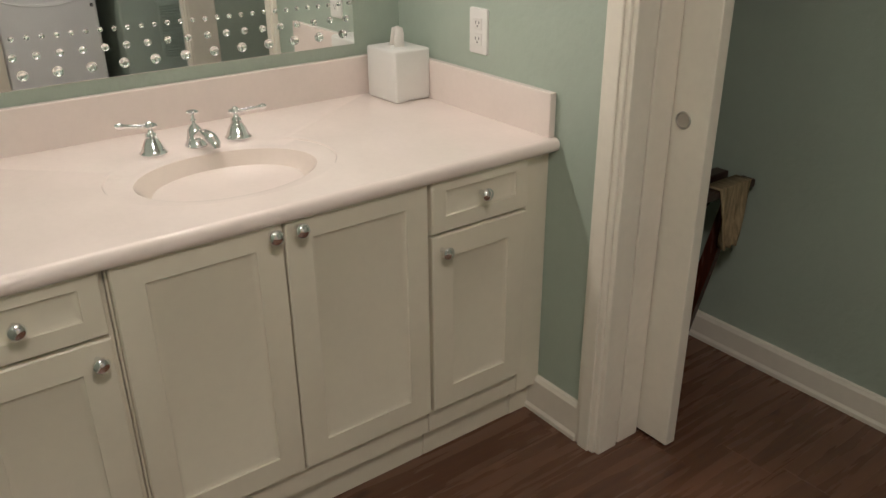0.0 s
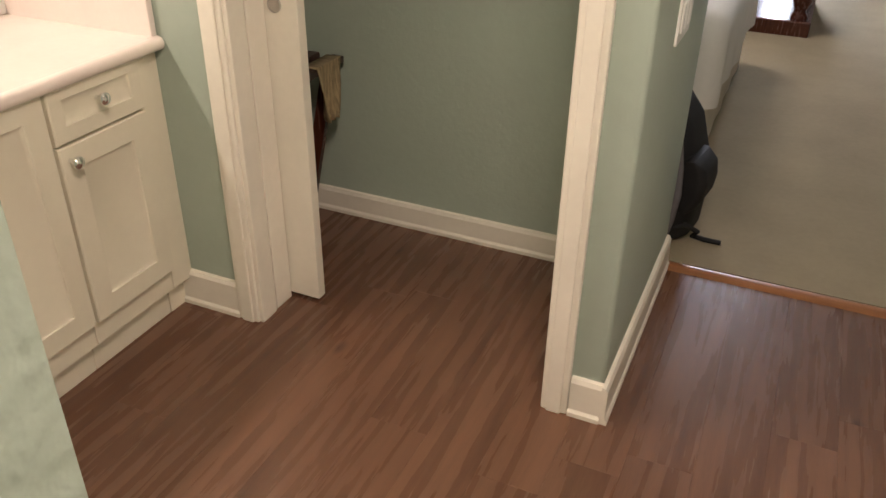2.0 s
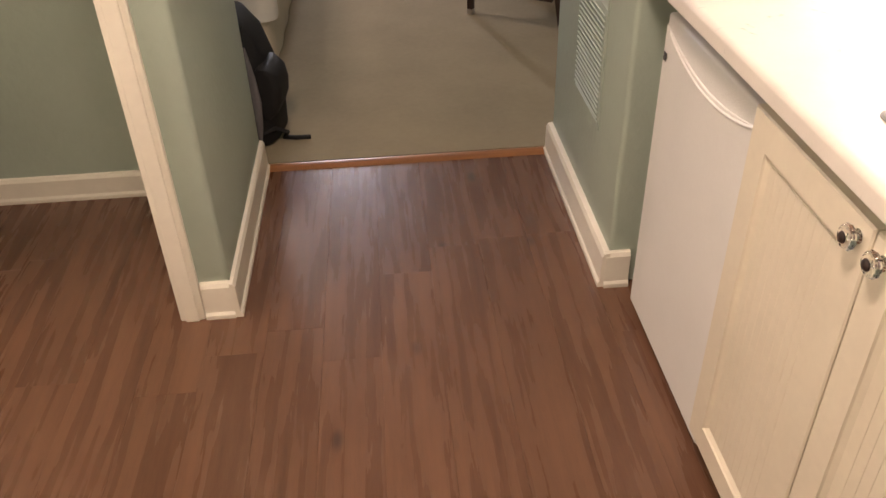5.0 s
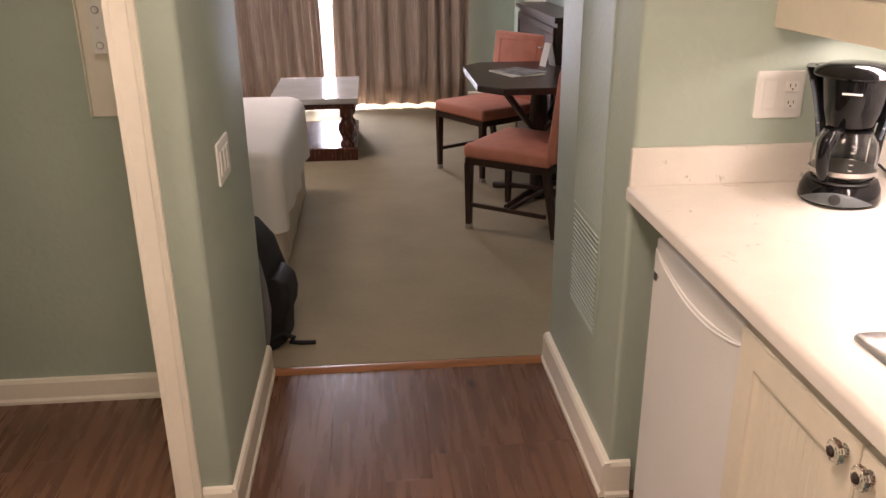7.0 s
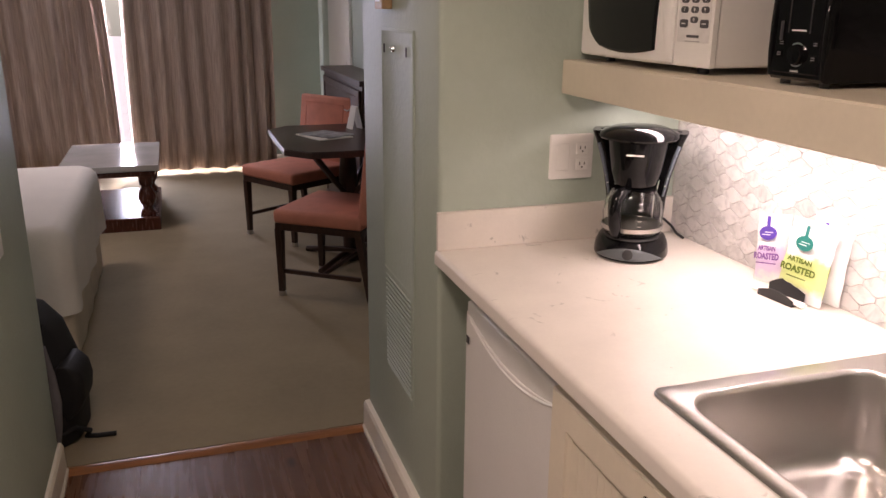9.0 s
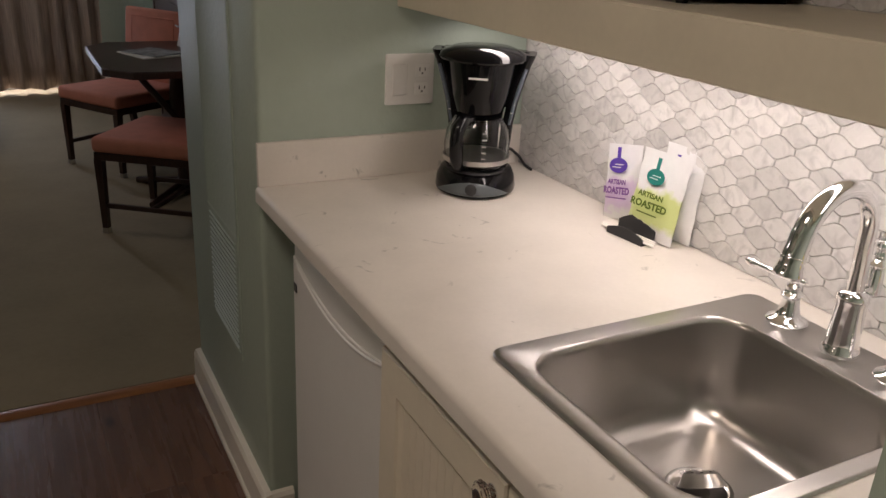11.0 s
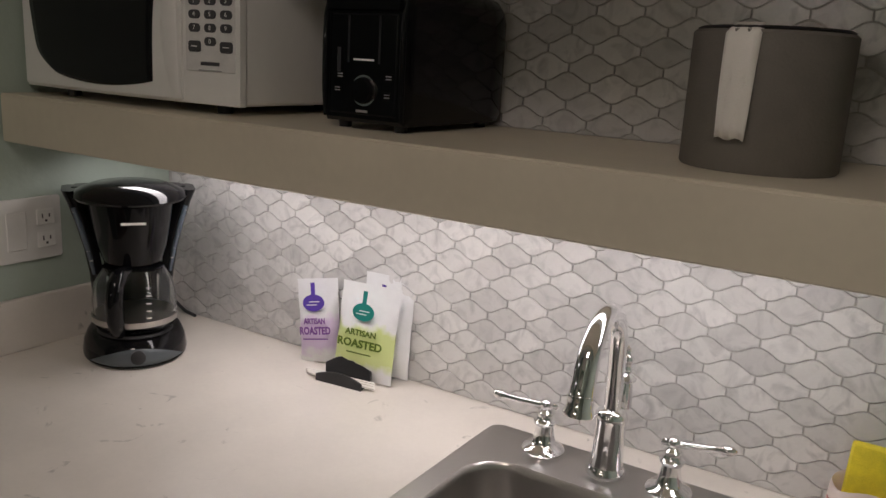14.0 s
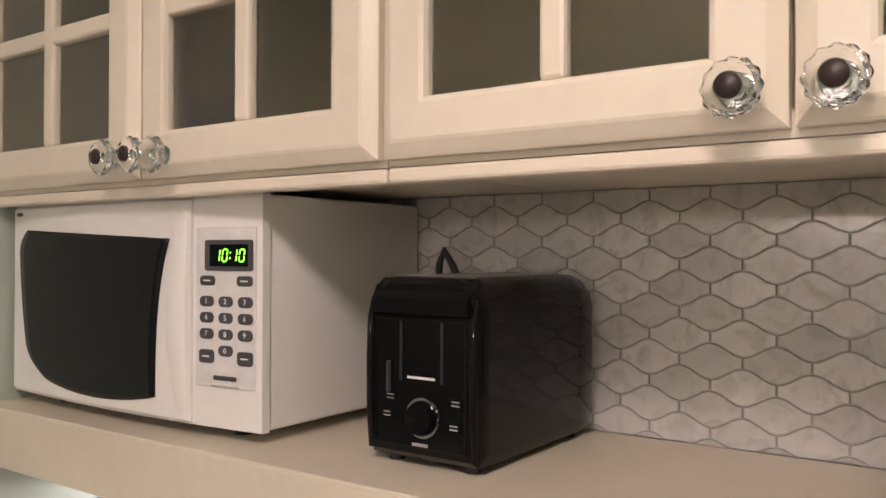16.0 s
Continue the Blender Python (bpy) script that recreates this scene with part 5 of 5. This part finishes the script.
for k, dx in enumerate((-0.011, -0.004, 0.003)):
    sti = thing("sugar_stick", "thin white paper packet lying in the holder", "packet", "paper packets", "", pose(1.585 + dx, -0.505 + 0.006 * k, KT + 0.0042 + 0.0 * k, 0, 0, 6 + k))
    part("wrapper", boxed((-0.003, -0.068, 0.0), (0.003, 0.068, 0.004), 0.0012, 1), M_LINEN, sti)

# dish things by the sink --------------------------------------------------------
so = thing("sponge", "bright yellow cleaning sponge tucked upright in the cloth", "sponge", at=pose(1.602, -1.297, KT + 0.0065, 0, 0, 8))
part("sponge_block", boxed((-0.011, -0.031, 0.0), (0.011, 0.031, 0.116), 0.004, 2, pose(0, 0, 0, 3, 4, 0)), material("yellow_sponge", (0.80, 0.66, 0.03), 0.85, vary=0.08, scale=40, bump=0.5, bump_scale=500), so, "", 40)
bt = thing("soap_bottle", "small clear soap bottle with a pale blue label", "bottle", at=pose(1.560, -1.336, KT))
part("bottle_body", oval(bmesh.new(), [(0.020, 0.026, 0.0, 0, 0), (0.023, 0.029, 0.004, 0, 0), (0.023, 0.029, 0.062, 0, 0), (0.016, 0.020, 0.078, 0, 0), (0.009, 0.009, 0.084, 0, 0)]), material("pale_soap", (0.70, 0.74, 0.72), 0.15, coat=0.5), bt, "", 40)
part("bottle_label", oval(bmesh.new(), [(0.0236, 0.0296, 0.016, 0, 0), (0.0236, 0.0296, 0.050, 0, 0)], 36, IDENT, (False, False)), material("pale_blue_label", (0.48, 0.52, 0.64), 0.4, vary=0.15, scale=30), bt, "pale blue paper label", 40)
part("cap", turned([(0.010, 0.083), (0.011, 0.085), (0.010, 0.097), (0.007, 0.101), (0.0, 0.102)], IDENT, 20), M_WHITE_PL, bt, "white screw cap", 40)
dc = thing("dish_cloth", "white dish cloth with red check lines, rolled into a cup", "dish cloth", at=pose(1.602, -1.293, KT))
M_CHECK = material("checked_cloth", (0.72, 0.62, 0.58), 0.9, vary=0.03)
rl = bmesh.new()
cloth_rows = []
for r, z in ((0.001, 0.0), (0.036, 0.0), (0.039, 0.006), (0.039, 0.045), (0.038, 0.066), (0.0365, 0.074), (0.034, 0.070), (0.034, 0.008), (0.001, 0.006)):
    fold = 0.06 if z > 0.04 else 0.02
    cloth_rows.append([Vector((r * (1 + fold * math.sin(5 * q + 20 * z)) * math.cos(q), r * (1 + fold * math.sin(5 * q + 20 * z)) * math.sin(q), z + (0.006 * math.sin(2 * q + 1) if z > 0.06 else 0))) for q in [2 * math.pi * i / 40 for i in range(40)]])
loops(rl, cloth_rows)
part("roll", rl, M_CHECK, dc, "", 50)
M_REDLINE = material("red_thread", (0.55, 0.26, 0.25), 0.9)
for k in range(10):
    a = 2 * math.pi * k / 10
    part("stripe", tube(bmesh.new(), [((0.0395 * (1 + 0.02 * math.sin(5 * a + 0.22 * j))) * math.cos(a), (0.0395 * (1 + 0.02 * math.sin(5 * a + 0.22 * j))) * math.sin(a), 0.006 + 0.011 * j) for j in range(4)], 0.0006, 6), M_REDLINE, dc)
for z in (0.012, 0.024, 0.036, 0.048):
    part("stripe", turned([(0.0385, z), (0.0399, z), (0.0399, z + 0.0012), (0.0385, z + 0.0012)], IDENT, 28), M_REDLINE, dc)

# bedroom -----------------------------------------------------------------------
bed = thing("bed", "made bed with a white quilt over a beige skirt", "bed", at=pose(-1.0, 2.40, 0))


def soft_block(x0, x1, y0, y1, z0, z1, r, wob, seed):
    bm = bmesh.new()
    rng = random.Random(seed)
    ph = [rng.random() * 6 for _ in range(6)]
    prof = [(0.0, z0), (0.0, z0 + (z1 - z0) * 0.3), (0.0, z0 + (z1 - z0) * 0.6), (0.0, z1 - r)] + [(r * (1 - math.cos(radians(a))), z1 - r + r * math.sin(radians(a))) for a in (25, 50, 75, 90)] + [(r * 3, z1 + 0.004)]
    rings = []
    base = rrect(x1 - x0, y1 - y0, 0.07, 6, (x0 + x1) / 2, (y0 + y1) / 2)
    fine = []
    for a, b in zip(base, base[1:] + base[:1]):
        k = max(1, int(math.hypot(a[0] - b[0], a[1] - b[1]) / 0.06))
        fine += [(a[0] + (b[0] - a[0]) * i / k, a[1] + (b[1] - a[1]) * i / k) for i in range(k)]
    cx, cy = (x0 + x1) / 2, (y0 + y1) / 2
    for ins, z in prof:
        ring = []
        for i, (x, y) in enumerate(fine):
            fall = max(0.0, (z1 - z) / (z1 - z0))
            d = wob * fall * (math.sin(x * 9 + ph[0]) * math.cos(y * 8 + ph[1]) + 0.6 * math.sin(y * 19 + ph[2] + x * 11))
            sx = 1 - (ins - d) / ((x1 - x0) / 2)
            sy = 1 - (ins - d) / ((y1 - y0) / 2)
            ring.append(Vector((cx + (x - cx) * sx, cy + (y - cy) * sy, z)))
        rings.append(ring)
    return loops(bm, rings)


part("quilt", soft_block(-1.05, 0.985, -0.72, 0.78, 0.235, 0.605, 0.075, 0.012, 3), M_LINEN, bed, "", 60)
part("bed_skirt", soft_block(-1.03, 0.962, -0.69, 0.75, 0.02, 0.30, 0.02, 0.006, 5), M_SKIRT, bed, "beige gathered bed skirt", 60)
part("headboard", boxed((-1.13, -0.80, 0.0), (-1.06, 0.86, 1.15), 0.012), M_DARKWOOD, bed)

# coffee table
ct = thing("coffee_table", "low table with a pale glossy top on turned mahogany legs", "coffee table", at=pose(0.0, 4.37, 0))
part("tabletop", boxed((-0.33, -0.49, 0.405), (0.30, 0.49, 0.448), 0.006), material("pale_glossy_top", (0.50, 0.49, 0.47), 0.12, vary=0.05, coat=0.4), ct, "pale glossy slab")
part("apron", boxed((-0.30, -0.46, 0.365), (0.27, 0.46, 0.4045), 0.004), M_REDWOOD, ct)
part("plinth", boxed((-0.31, -0.50, 0.0), (0.28, 0.48, 0.095), 0.008), M_REDWOOD, ct)
leg_prof = [(0.050, 0.0), (0.052, 0.02), (0.034, 0.04), (0.032, 0.055), (0.05, 0.085), (0.062, 0.12), (0.055, 0.155), (0.036, 0.185), (0.033, 0.20), (0.044, 0.21), (0.046, 0.24), (0.05, 0.27)]
for x in (-0.235, 0.205):
    for y in (-0.41, 0.39):
        part("leg", turned(leg_prof, pose(x, y, 0.095), 24), M_REDWOOD, ct, "", 50)

# chairs


def side_chair(m, group):
    c = thing("dining_chair", "salmon upholstered dining chair with dark wood legs", "chair", group, "", m)
    s = bmesh.new()
    box(s, (-0.255, -0.265, 0.40), (0.255, 0.235, 0.475), 0.022, 3)
    part("seat", s, M_SALMON, c, "", 45)
    b = bmesh.new()
    box(b, (-0.25, 0.0, 0.0), (0.25, 0.055, 0.47), 0.018, 3, pose(0, 0.205, 0.43, -7, 0, 0))
    bk = part("backrest", b, M_SALMON, c, "", 45)
    part("piping", tube(bmesh.new(), [pose(0, 0.205, 0.43, -7, 0, 0) @ Vector(p) for p in ((-0.18, -0.001, 0.04), (-0.18, -0.001, 0.42), (0.18, -0.001, 0.42), (0.18, -0.001, 0.04))], 0.004, 8), M_SALMON, bk)
    part("seat_frame", boxed((-0.247, -0.257, 0.365), (0.247, 0.228, 0.402), 0.004), M_DARKWOOD, c)
    for x in (-0.228, 0.228):
        for y, lean in ((-0.24, 0.0), (0.212, 0.06)):
            lg = bmesh.new()
            loops(lg, [[Vector((x + dx * w, y + dy * w + lean * (1 - z / 0.37), z)) for dx, dy in ((-1, -1), (1, -1), (1, 1), (-1, 1))] for z, w in ((0.0, 0.013), (0.37, 0.019))])
            l = part("leg", lg, M_DARKWOOD, c)
            cp2 = bmesh.new()
            loops(cp2, [[Vector((x + dx * 0.0145, y + dy * 0.0145 + lean, z)) for dx, dy in ((-1, -1), (1, -1), (1, 1), (-1, 1))] for z in (0.0, 0.03)])
            part("foot_cap", cp2, M_STEEL, l, "brass-toned foot cap")
    for x in (-0.228, 0.228):
        part("stretcher", boxed((x - 0.009, -0.225, 0.13), (x + 0.009, 0.215, 0.152), 0.002, 1), M_DARKWOOD, c)
    part("stretcher", boxed((-0.22, -0.012, 0.131), (0.22, 0.006, 0.151), 0.002, 1), M_DARKWOOD, c)
    return c


ch = side_chair(pose(1.225, 2.365, 0, 0, 0, -127), "chairs round the table")
copy_thing(ch, pose(1.17, 3.53, 0, 0, 0, -58))

# dining table
dt = thing("dining_table", "dark wood dining table with clipped corners", "dining table", at=pose(1.35, 2.86, 0))
part("tabletop", slab(bmesh.new(), [(-0.39, -0.36), (-0.27, -0.50), (0.27, -0.50), (0.39, -0.36), (0.39, 0.36), (0.27, 0.50), (-0.27, 0.50), (-0.39, 0.36)], 0.715, 0.75, IDENT, 0.006), M_DARKWOOD, dt)
part("apron", boxed((-0.16, -0.2, 0.66), (0.16, 0.2, 0.714), 0.003), M_DARKWOOD, dt)
part("pedestal", turned([(0.06, 0.0), (0.06, 0.05), (0.04, 0.08), (0.045, 0.3), (0.055, 0.5), (0.045, 0.64), (0.06, 0.66)], pose(0.02, 0, 0.0), 20), M_DARKWOOD, dt, "", 50)
for sx, sy in ((-1, -1), (-1, 1), (1, -1), (1, 1)):
    part("brace", tube(bmesh.new(), [(0.02 + sx * 0.03, sy * 0.03, 0.42), (0.02 + sx * 0.24, sy * 0.26, 0.70)], 0.016, 10), M_DARKWOOD, dt, "", 60)
    part("foot", tube(bmesh.new(), [(0.02 + sx * 0.03, sy * 0.03, 0.06), (0.02 + sx * 0.22, sy * 0.24, 0.018)], 0.018, 10), M_DARKWOOD, dt, "", 60)
mg = thing("magazines", "two loose magazines lying on the dining table", "magazine", at=pose(1.24, 2.88, 0.75, 0, 0, 20))
part("magazine", boxed((-0.11, -0.14, 0), (0.11, 0.14, 0.006), 0.001, 1), M_LINEN, mg)
part("magazine", boxed((-0.10, -0.13, 0.0065), (0.10, 0.12, 0.012), 0.001, 1, pose(0.02, 0.01, 0, 0, 0, 14)), material("grey_print", (0.35, 0.36, 0.38), 0.4, vary=0.3, scale=20), mg)

# dresser, white door
ds = thing("dresser", "tall espresso wood dresser against the bedroom wall", "dresser", at=pose(1.75, 3.85, 0))
part("body", boxed((-0.22, -0.70, 0.0), (-0.002, 0.60, 1.00), 0.004), M_DARKWOOD, ds)
part("top", boxed((-0.245, -0.73, 1.0), (-0.002, 0.63, 1.035), 0.006), M_DARKWOOD, ds)
for k in range(3):
    bm = bmesh.new()
    panel_front(bm, 1.24, 0.29, 0.018, 0.04, facing_west(-0.221, 0.57, 0.06 + k * 0.31))
    d = part("drawer", bm, M_DARKWOOD, ds)
    for y in (0.30, -0.38):
        part("pull", tube(bmesh.new(), [(-0.239, y - 0.05, 0.21 + k * 0.31), (-0.262, y - 0.04, 0.20 + k * 0.31), (-0.262, y + 0.04, 0.20 + k * 0.31), (-0.239, y + 0.05, 0.21 + k * 0.31)], 0.005, 8), M_STEEL, d)
lf = thing("leaflet", "white folded leaflet propped against the dresser", "leaflet", at=pose(1.44, 3.12, 0.75, 0, 0, 15))
part("leaf", boxed((-0.003, -0.040, 0), (0.0, 0.040, 0.14), 0, 1, pose(0, 0, 0, 0, 14, 0)), M_LINEN, lf)
part("leaf", boxed((0.0, -0.040, 0), (0.003, 0.040, 0.14), 0, 1, pose(0.066, 0, 0, 0, -12, 0)), M_LINEN, lf)
d2 = thing("door_2", "white painted panel door on the bedroom wall", "door", "", "structure")
part("door_frame", boxed((1.735, 4.50, 0), (1.759, 4.60, 2.1), 0.003), M_WHITE_PL, d2)
part("door_frame", boxed((1.735, 4.60, 2.03), (1.759, 5.45, 2.1), 0.003), M_WHITE_PL, d2)
dl = part("door_leaf", boxed((1.742, 4.60, 0.01), (1.758, 5.40, 2.03), 0.003), M_WHITE_PL, d2)
part("hinge", boxed((1.736, 4.60, 0.95), (1.742, 4.63, 1.05), 0.001, 1), M_STEEL, dl)

# curtains


def curtain_cloth():
    m = material("beige_streaked_curtain", (0.55, 0.45, 0.385), 0.9, vary=0.14, scale=9, bump=0.3, bump_scale=300, stretch=(10, 10, 0.6), tint=(0.36, 0.275, 0.23), spec=0.15)
    return m


M_CURTAIN = curtain_cloth()


def curtain(x0, x1, seed, lean):
    c = thing("curtain", "beige streaked pleated curtain hanging to the carpet", "curtain", "window curtains")
    rng = random.Random(seed)
    n = int((x1 - x0) / 0.012)
    amp = [0.035 + 0.02 * rng.random() for _ in range(60)]
    rows = []
    for j in range(9):
        t = j / 8
        row = []
        for i in range(n + 1):
            u = i / n
            x = x0 + (x1 - x0) * u
            k = 2 * math.pi * (x / 0.135 + 0.30 * math.sin(x * 3.1 + seed) + 0.22 * math.sin(x * 7.3 + 2 * seed))
            a = amp[int(abs(x) / 0.115) % 60]
            yy = 5.80 + a * math.sin(k + 0.5 * math.sin(k * 0.37 + seed)) + 0.012 * math.sin(k * 2.3 + 4 * t) * t
            shift = lean(t) * (u if seed == 1 else 1 - u)
            row.append(Vector((x + shift + 0.008 * math.sin(5 * t + k * 0.3), yy, 2.30 - (2.30 - 0.045 - 0.008 * math.sin(k * 0.5)) * t)))
        rows.append(row)
    bm = bmesh.new()
    loops(bm, rows, False, (False, False))
    ob = part("drape", bm, M_CURTAIN, c, "", 80)
    ob.modifiers.new("thick", "SOLIDIFY").thickness = 0.003
    return c


curtain(-1.75, -0.105, 1, lambda t: 0.085 * t)
curtain(0.062, 1.30, 2, lambda t: 0.0)
rod = thing("curtain_rod", "plain white curtain track under the ceiling", "curtain rod")
part("track", boxed((-1.8, 5.78, 2.305), (1.45, 5.82, 2.335), 0.003), M_WHITE_PL, rod)

# backpack
bp = thing("backpack", "black and grey backpack leaning by the bed", "backpack", at=pose(-0.087, 1.10, 0, 0, 0, -8))
M_NYLON = material("black_nylon", (0.007, 0.007, 0.008), 0.75, vary=0.15, bump=0.3, bump_scale=300)
M_NYLONG = material("grey_nylon", (0.15, 0.145, 0.155), 0.7, vary=0.1, bump=0.3, bump_scale=300)
main = bmesh.new()
loops(main, [[Vector((x, y, z)) for x, y in rrect(w, d, min(w, d) * 0.4, 6, cx, cy)] for w, d, z, cx, cy in ((0.20, 0.26, 0.0, 0.0, 0.02), (0.25, 0.30, 0.02, 0.0, 0.02), (0.26, 0.31, 0.12, 0.0, 0.02), (0.24, 0.30, 0.28, -0.01, 0.03), (0.20, 0.27, 0.40, -0.03, 0.04), (0.13, 0.20, 0.47, -0.05, 0.05), (0.05, 0.10, 0.495, -0.06, 0.05))])
part("main_pack", main, M_NYLON, bp, "", 60)
gp = bmesh.new()
loops(gp, [[Vector((0.078 + 0.013 * math.sin(radians(a)) * w - 0.02 * z, -0.140 + 0.012 * math.cos(radians(a)), z)) for a in range(0, 360, 30)] for z, w in ((0.04, 0.2), (0.10, 1.3), (0.20, 2.2), (0.30, 1.7), (0.40, 0.3))])
part("side_panel", gp, M_NYLONG, bp, "grey side panel", 60)
pk = bmesh.new()
loops(pk, [[Vector((x, y, z)) for x, y in rrect(w, 0.17, 0.03 if w > 0.06 else 0.009, 5, 0.106, -0.03)] for w, z in ((0.02, 0.12), (0.075, 0.14), (0.110, 0.18), (0.122, 0.23), (0.105, 0.28), (0.03, 0.31))])
part("front_pocket", pk, M_NYLON, bp, "", 60)
part("grab_loop", tube(bmesh.new(), [(-0.06, -0.02, 0.47), (-0.06, -0.03, 0.52), (-0.02, -0.04, 0.50), (0.05, -0.05, 0.44)], 0.007, 8), M_NYLON, bp, "", 60)
part("strap", tube(bmesh.new(), [(0.08, -0.11, 0.06), (0.12, -0.09, 0.075), (0.16, -0.07, 0.05), (0.14, -0.05, 0.02), (0.18, -0.04, 0.012), (0.235, -0.03, 0.010)], 0.009, 8), M_NYLON, bp, "dangling strap end", 60)

# wall tiles --------------------------------------------------------------------
TW, TP, H0, H1 = 0.0685, 0.0262, 0.0125, 0.0399


def tile_stone():
    m = material("carrara_marble_tile", (0.66, 0.645, 0.63), 0.2, vary=0.03, scale=14, coat=0.15, pieces=0.14)
    nt = m.node_tree
    n, lk = nt.nodes, nt.links
    b = n["Principled BSDF"]
    src = b.inputs["Base Color"].links[0].from_socket
    geo = n.new("ShaderNodeNewGeometry")
    oi = n.new("ShaderNodeObjectInfo")
    off = n.new("ShaderNodeVectorMath")
    off.operation = "MULTIPLY_ADD"
    off.inputs[1].default_value = (7, 7, 7)
    lk.new(oi.outputs["Random"], off.inputs[0])
    lk.new(geo.outputs["Position"], off.inputs[2])
    no = n.new("ShaderNodeTexNoise")
    no.inputs["Scale"].default_value, no.inputs["Detail"].default_value, no.inputs["Distortion"].default_value = 22.0, 6.0, 2.2
    lk.new(off.outputs[0], no.inputs["Vector"])
    rp = n.new("ShaderNodeMapRange")
    rp.inputs[1].default_value, rp.inputs[2].default_value, rp.inputs[4].default_value = 0.48, 0.74, 0.6
    lk.new(no.outputs[0], rp.inputs[0])
    mx = n.new("ShaderNodeMix")
    mx.data_type = "RGBA"
    mx.inputs[7].default_value = (0.34, 0.335, 0.34, 1)
    lk.new(rp.outputs[0], mx.inputs[0])
    lk.new(src, mx.inputs[6])
    lk.new(mx.outputs[2], b.inputs["Base Color"])
    return m


M_TILE = tile_stone()
tw = thing("backsplash", "wave-shaped carrara marble mosaic backsplash with grey grout", "backsplash", "", "structure")
M_GROUT = material("grey_grout", (0.50, 0.485, 0.46), 0.9, vary=0.08, scale=40)
part("grout_bed", boxed((XB - 0.0095, -1.378, KT + 0.0005), (XB - 0.0005, YK - 0.0015, UZ - 0.0005)), M_GROUT, tw)


def tile_outline(gap=0.0007, n=14):
    half = lambda u: H0 / 2 + (H1 - H0) / 2 * (1 + math.cos(2 * math.pi * u / TW)) / 2 - gap
    us = [-(TW / 2 - gap) + (TW - 2 * gap) * k / n for k in range(n + 1)]
    return [(u, -half(u)) for u in us] + [(u, half(u)) for u in reversed(us)]


def tile_rings(cy, cz, x, zlo, zhi, ymax=9.0):
    out = [(min(cy - u, ymax), min(max(cz + v, zlo), zhi)) for u, v in tile_outline()]
    mx, mz = sum(p[0] for p in out) / len(out), sum(p[1] for p in out) / len(out)
    back = [Vector((x + 0.004, a, b)) for a, b in out]
    mid = [Vector((x + 0.0010, a, b)) for a, b in out]
    front = [Vector((x, mx + (a - mx) * 0.975, mz + (b - mz) * 0.95)) for a, b in out]
    return [back, mid, front]


shared = bmesh.new()
loops(shared, tile_rings(0, 0, 0, -1, 1), True, (False, True))
bmesh.ops.recalc_face_normals(shared, faces=shared.faces)
tile_me = bpy.data.meshes.new("tile")
shared.to_mesh(tile_me)
shared.free()
tile_me.materials.append(M_TILE)
rest = bmesh.new()
made, trng = 0, random.Random(11)
for zlo, zhi, near in ((KT + 0.001, SZ0 - 0.002, -1.25), (SZ1 + 0.0005, UZ - 0.001, -1.33)):
    k = math.floor((zlo - 1.583) / TP) - 1
    while True:
        cz = 1.583 + TP * k
        if cz - H0 / 2 > zhi:
            break
        i = 0
        while True:
            cy = -0.867 + TW * 13.5 - TW * (i + (0.5 if k % 2 else 0.0))
            if cy < -1.36:
                break
            whole = cz - H1 / 2 > zlo and cz + H1 / 2 < zhi and cy + TW / 2 < YK - 0.003
            seen = (cy < -0.17 and cy > near) if zlo < 1 else (cy < -0.46 and cy > near)
            if whole and seen and made < 300:
                t = new("tile", tile_me)
                t.parent = tw
                t.matrix_basis = pose(XB - 0.0125 + trng.uniform(-0.0003, 0.0003), cy, cz)
                made += 1
            elif cy - TW / 2 < YK - 0.02 and cz + H1 / 2 > zlo + 0.003 and cz - H1 / 2 < zhi - 0.003:
                rg = tile_rings(cy, cz, XB - 0.0125, zlo, zhi, YK - (0.0135 if zlo < 1 else 0.002))
                loops(rest, rg, True, (False, True))
            i += 1
        k += 1
rt = part("tile_field", rest, M_TILE, tw)
rt["kind"] = "stuff"

# floor planks -------------------------------------------------------------------
fl = thing("floor_planks", "dark reddish brown wood-look vinyl plank floor", "floor", "", "structure")
PW, PL = 0.152, 1.22
shapes = {}


def plank_mesh(w, l):
    key = (round(w, 3), round(l, 3))
    if key not in shapes:
        bm = bmesh.new()
        c = 0.0004
        R = lambda i, z: [Vector((x, y, z)) for x, y in ((i, i), (w - i, i), (w - i, l - i), (i, l - i))]
        loops(bm, [R(0.0001, -0.011), R(0.0001, -c), R(0.0001 + c, 0.0)])
        bmesh.ops.recalc_face_normals(bm, faces=bm.faces)
        shapes[key] = bpy.data.meshes.new("plank")
        bm.to_mesh(shapes[key])
        bm.free()
        shapes[key].materials.append(M_FLOOR)
    return shapes[key]


prng = random.Random(4)
x = XV
while x < XB:
    w = min(PW, XB - x)
    y = -3.6 - prng.random() * PL
    while y < YT - 0.025:
        a, b = max(y, -3.6 if x + w > XE - 0.1 else YNW - 0.1), min(y + PL, YT - 0.025)
        if b - a > 0.02:
            p = new("plank", plank_mesh(w, b - a))
            p.parent = fl
            p.matrix_basis = pose(x, a, 0)
        y += PL
    x += PW
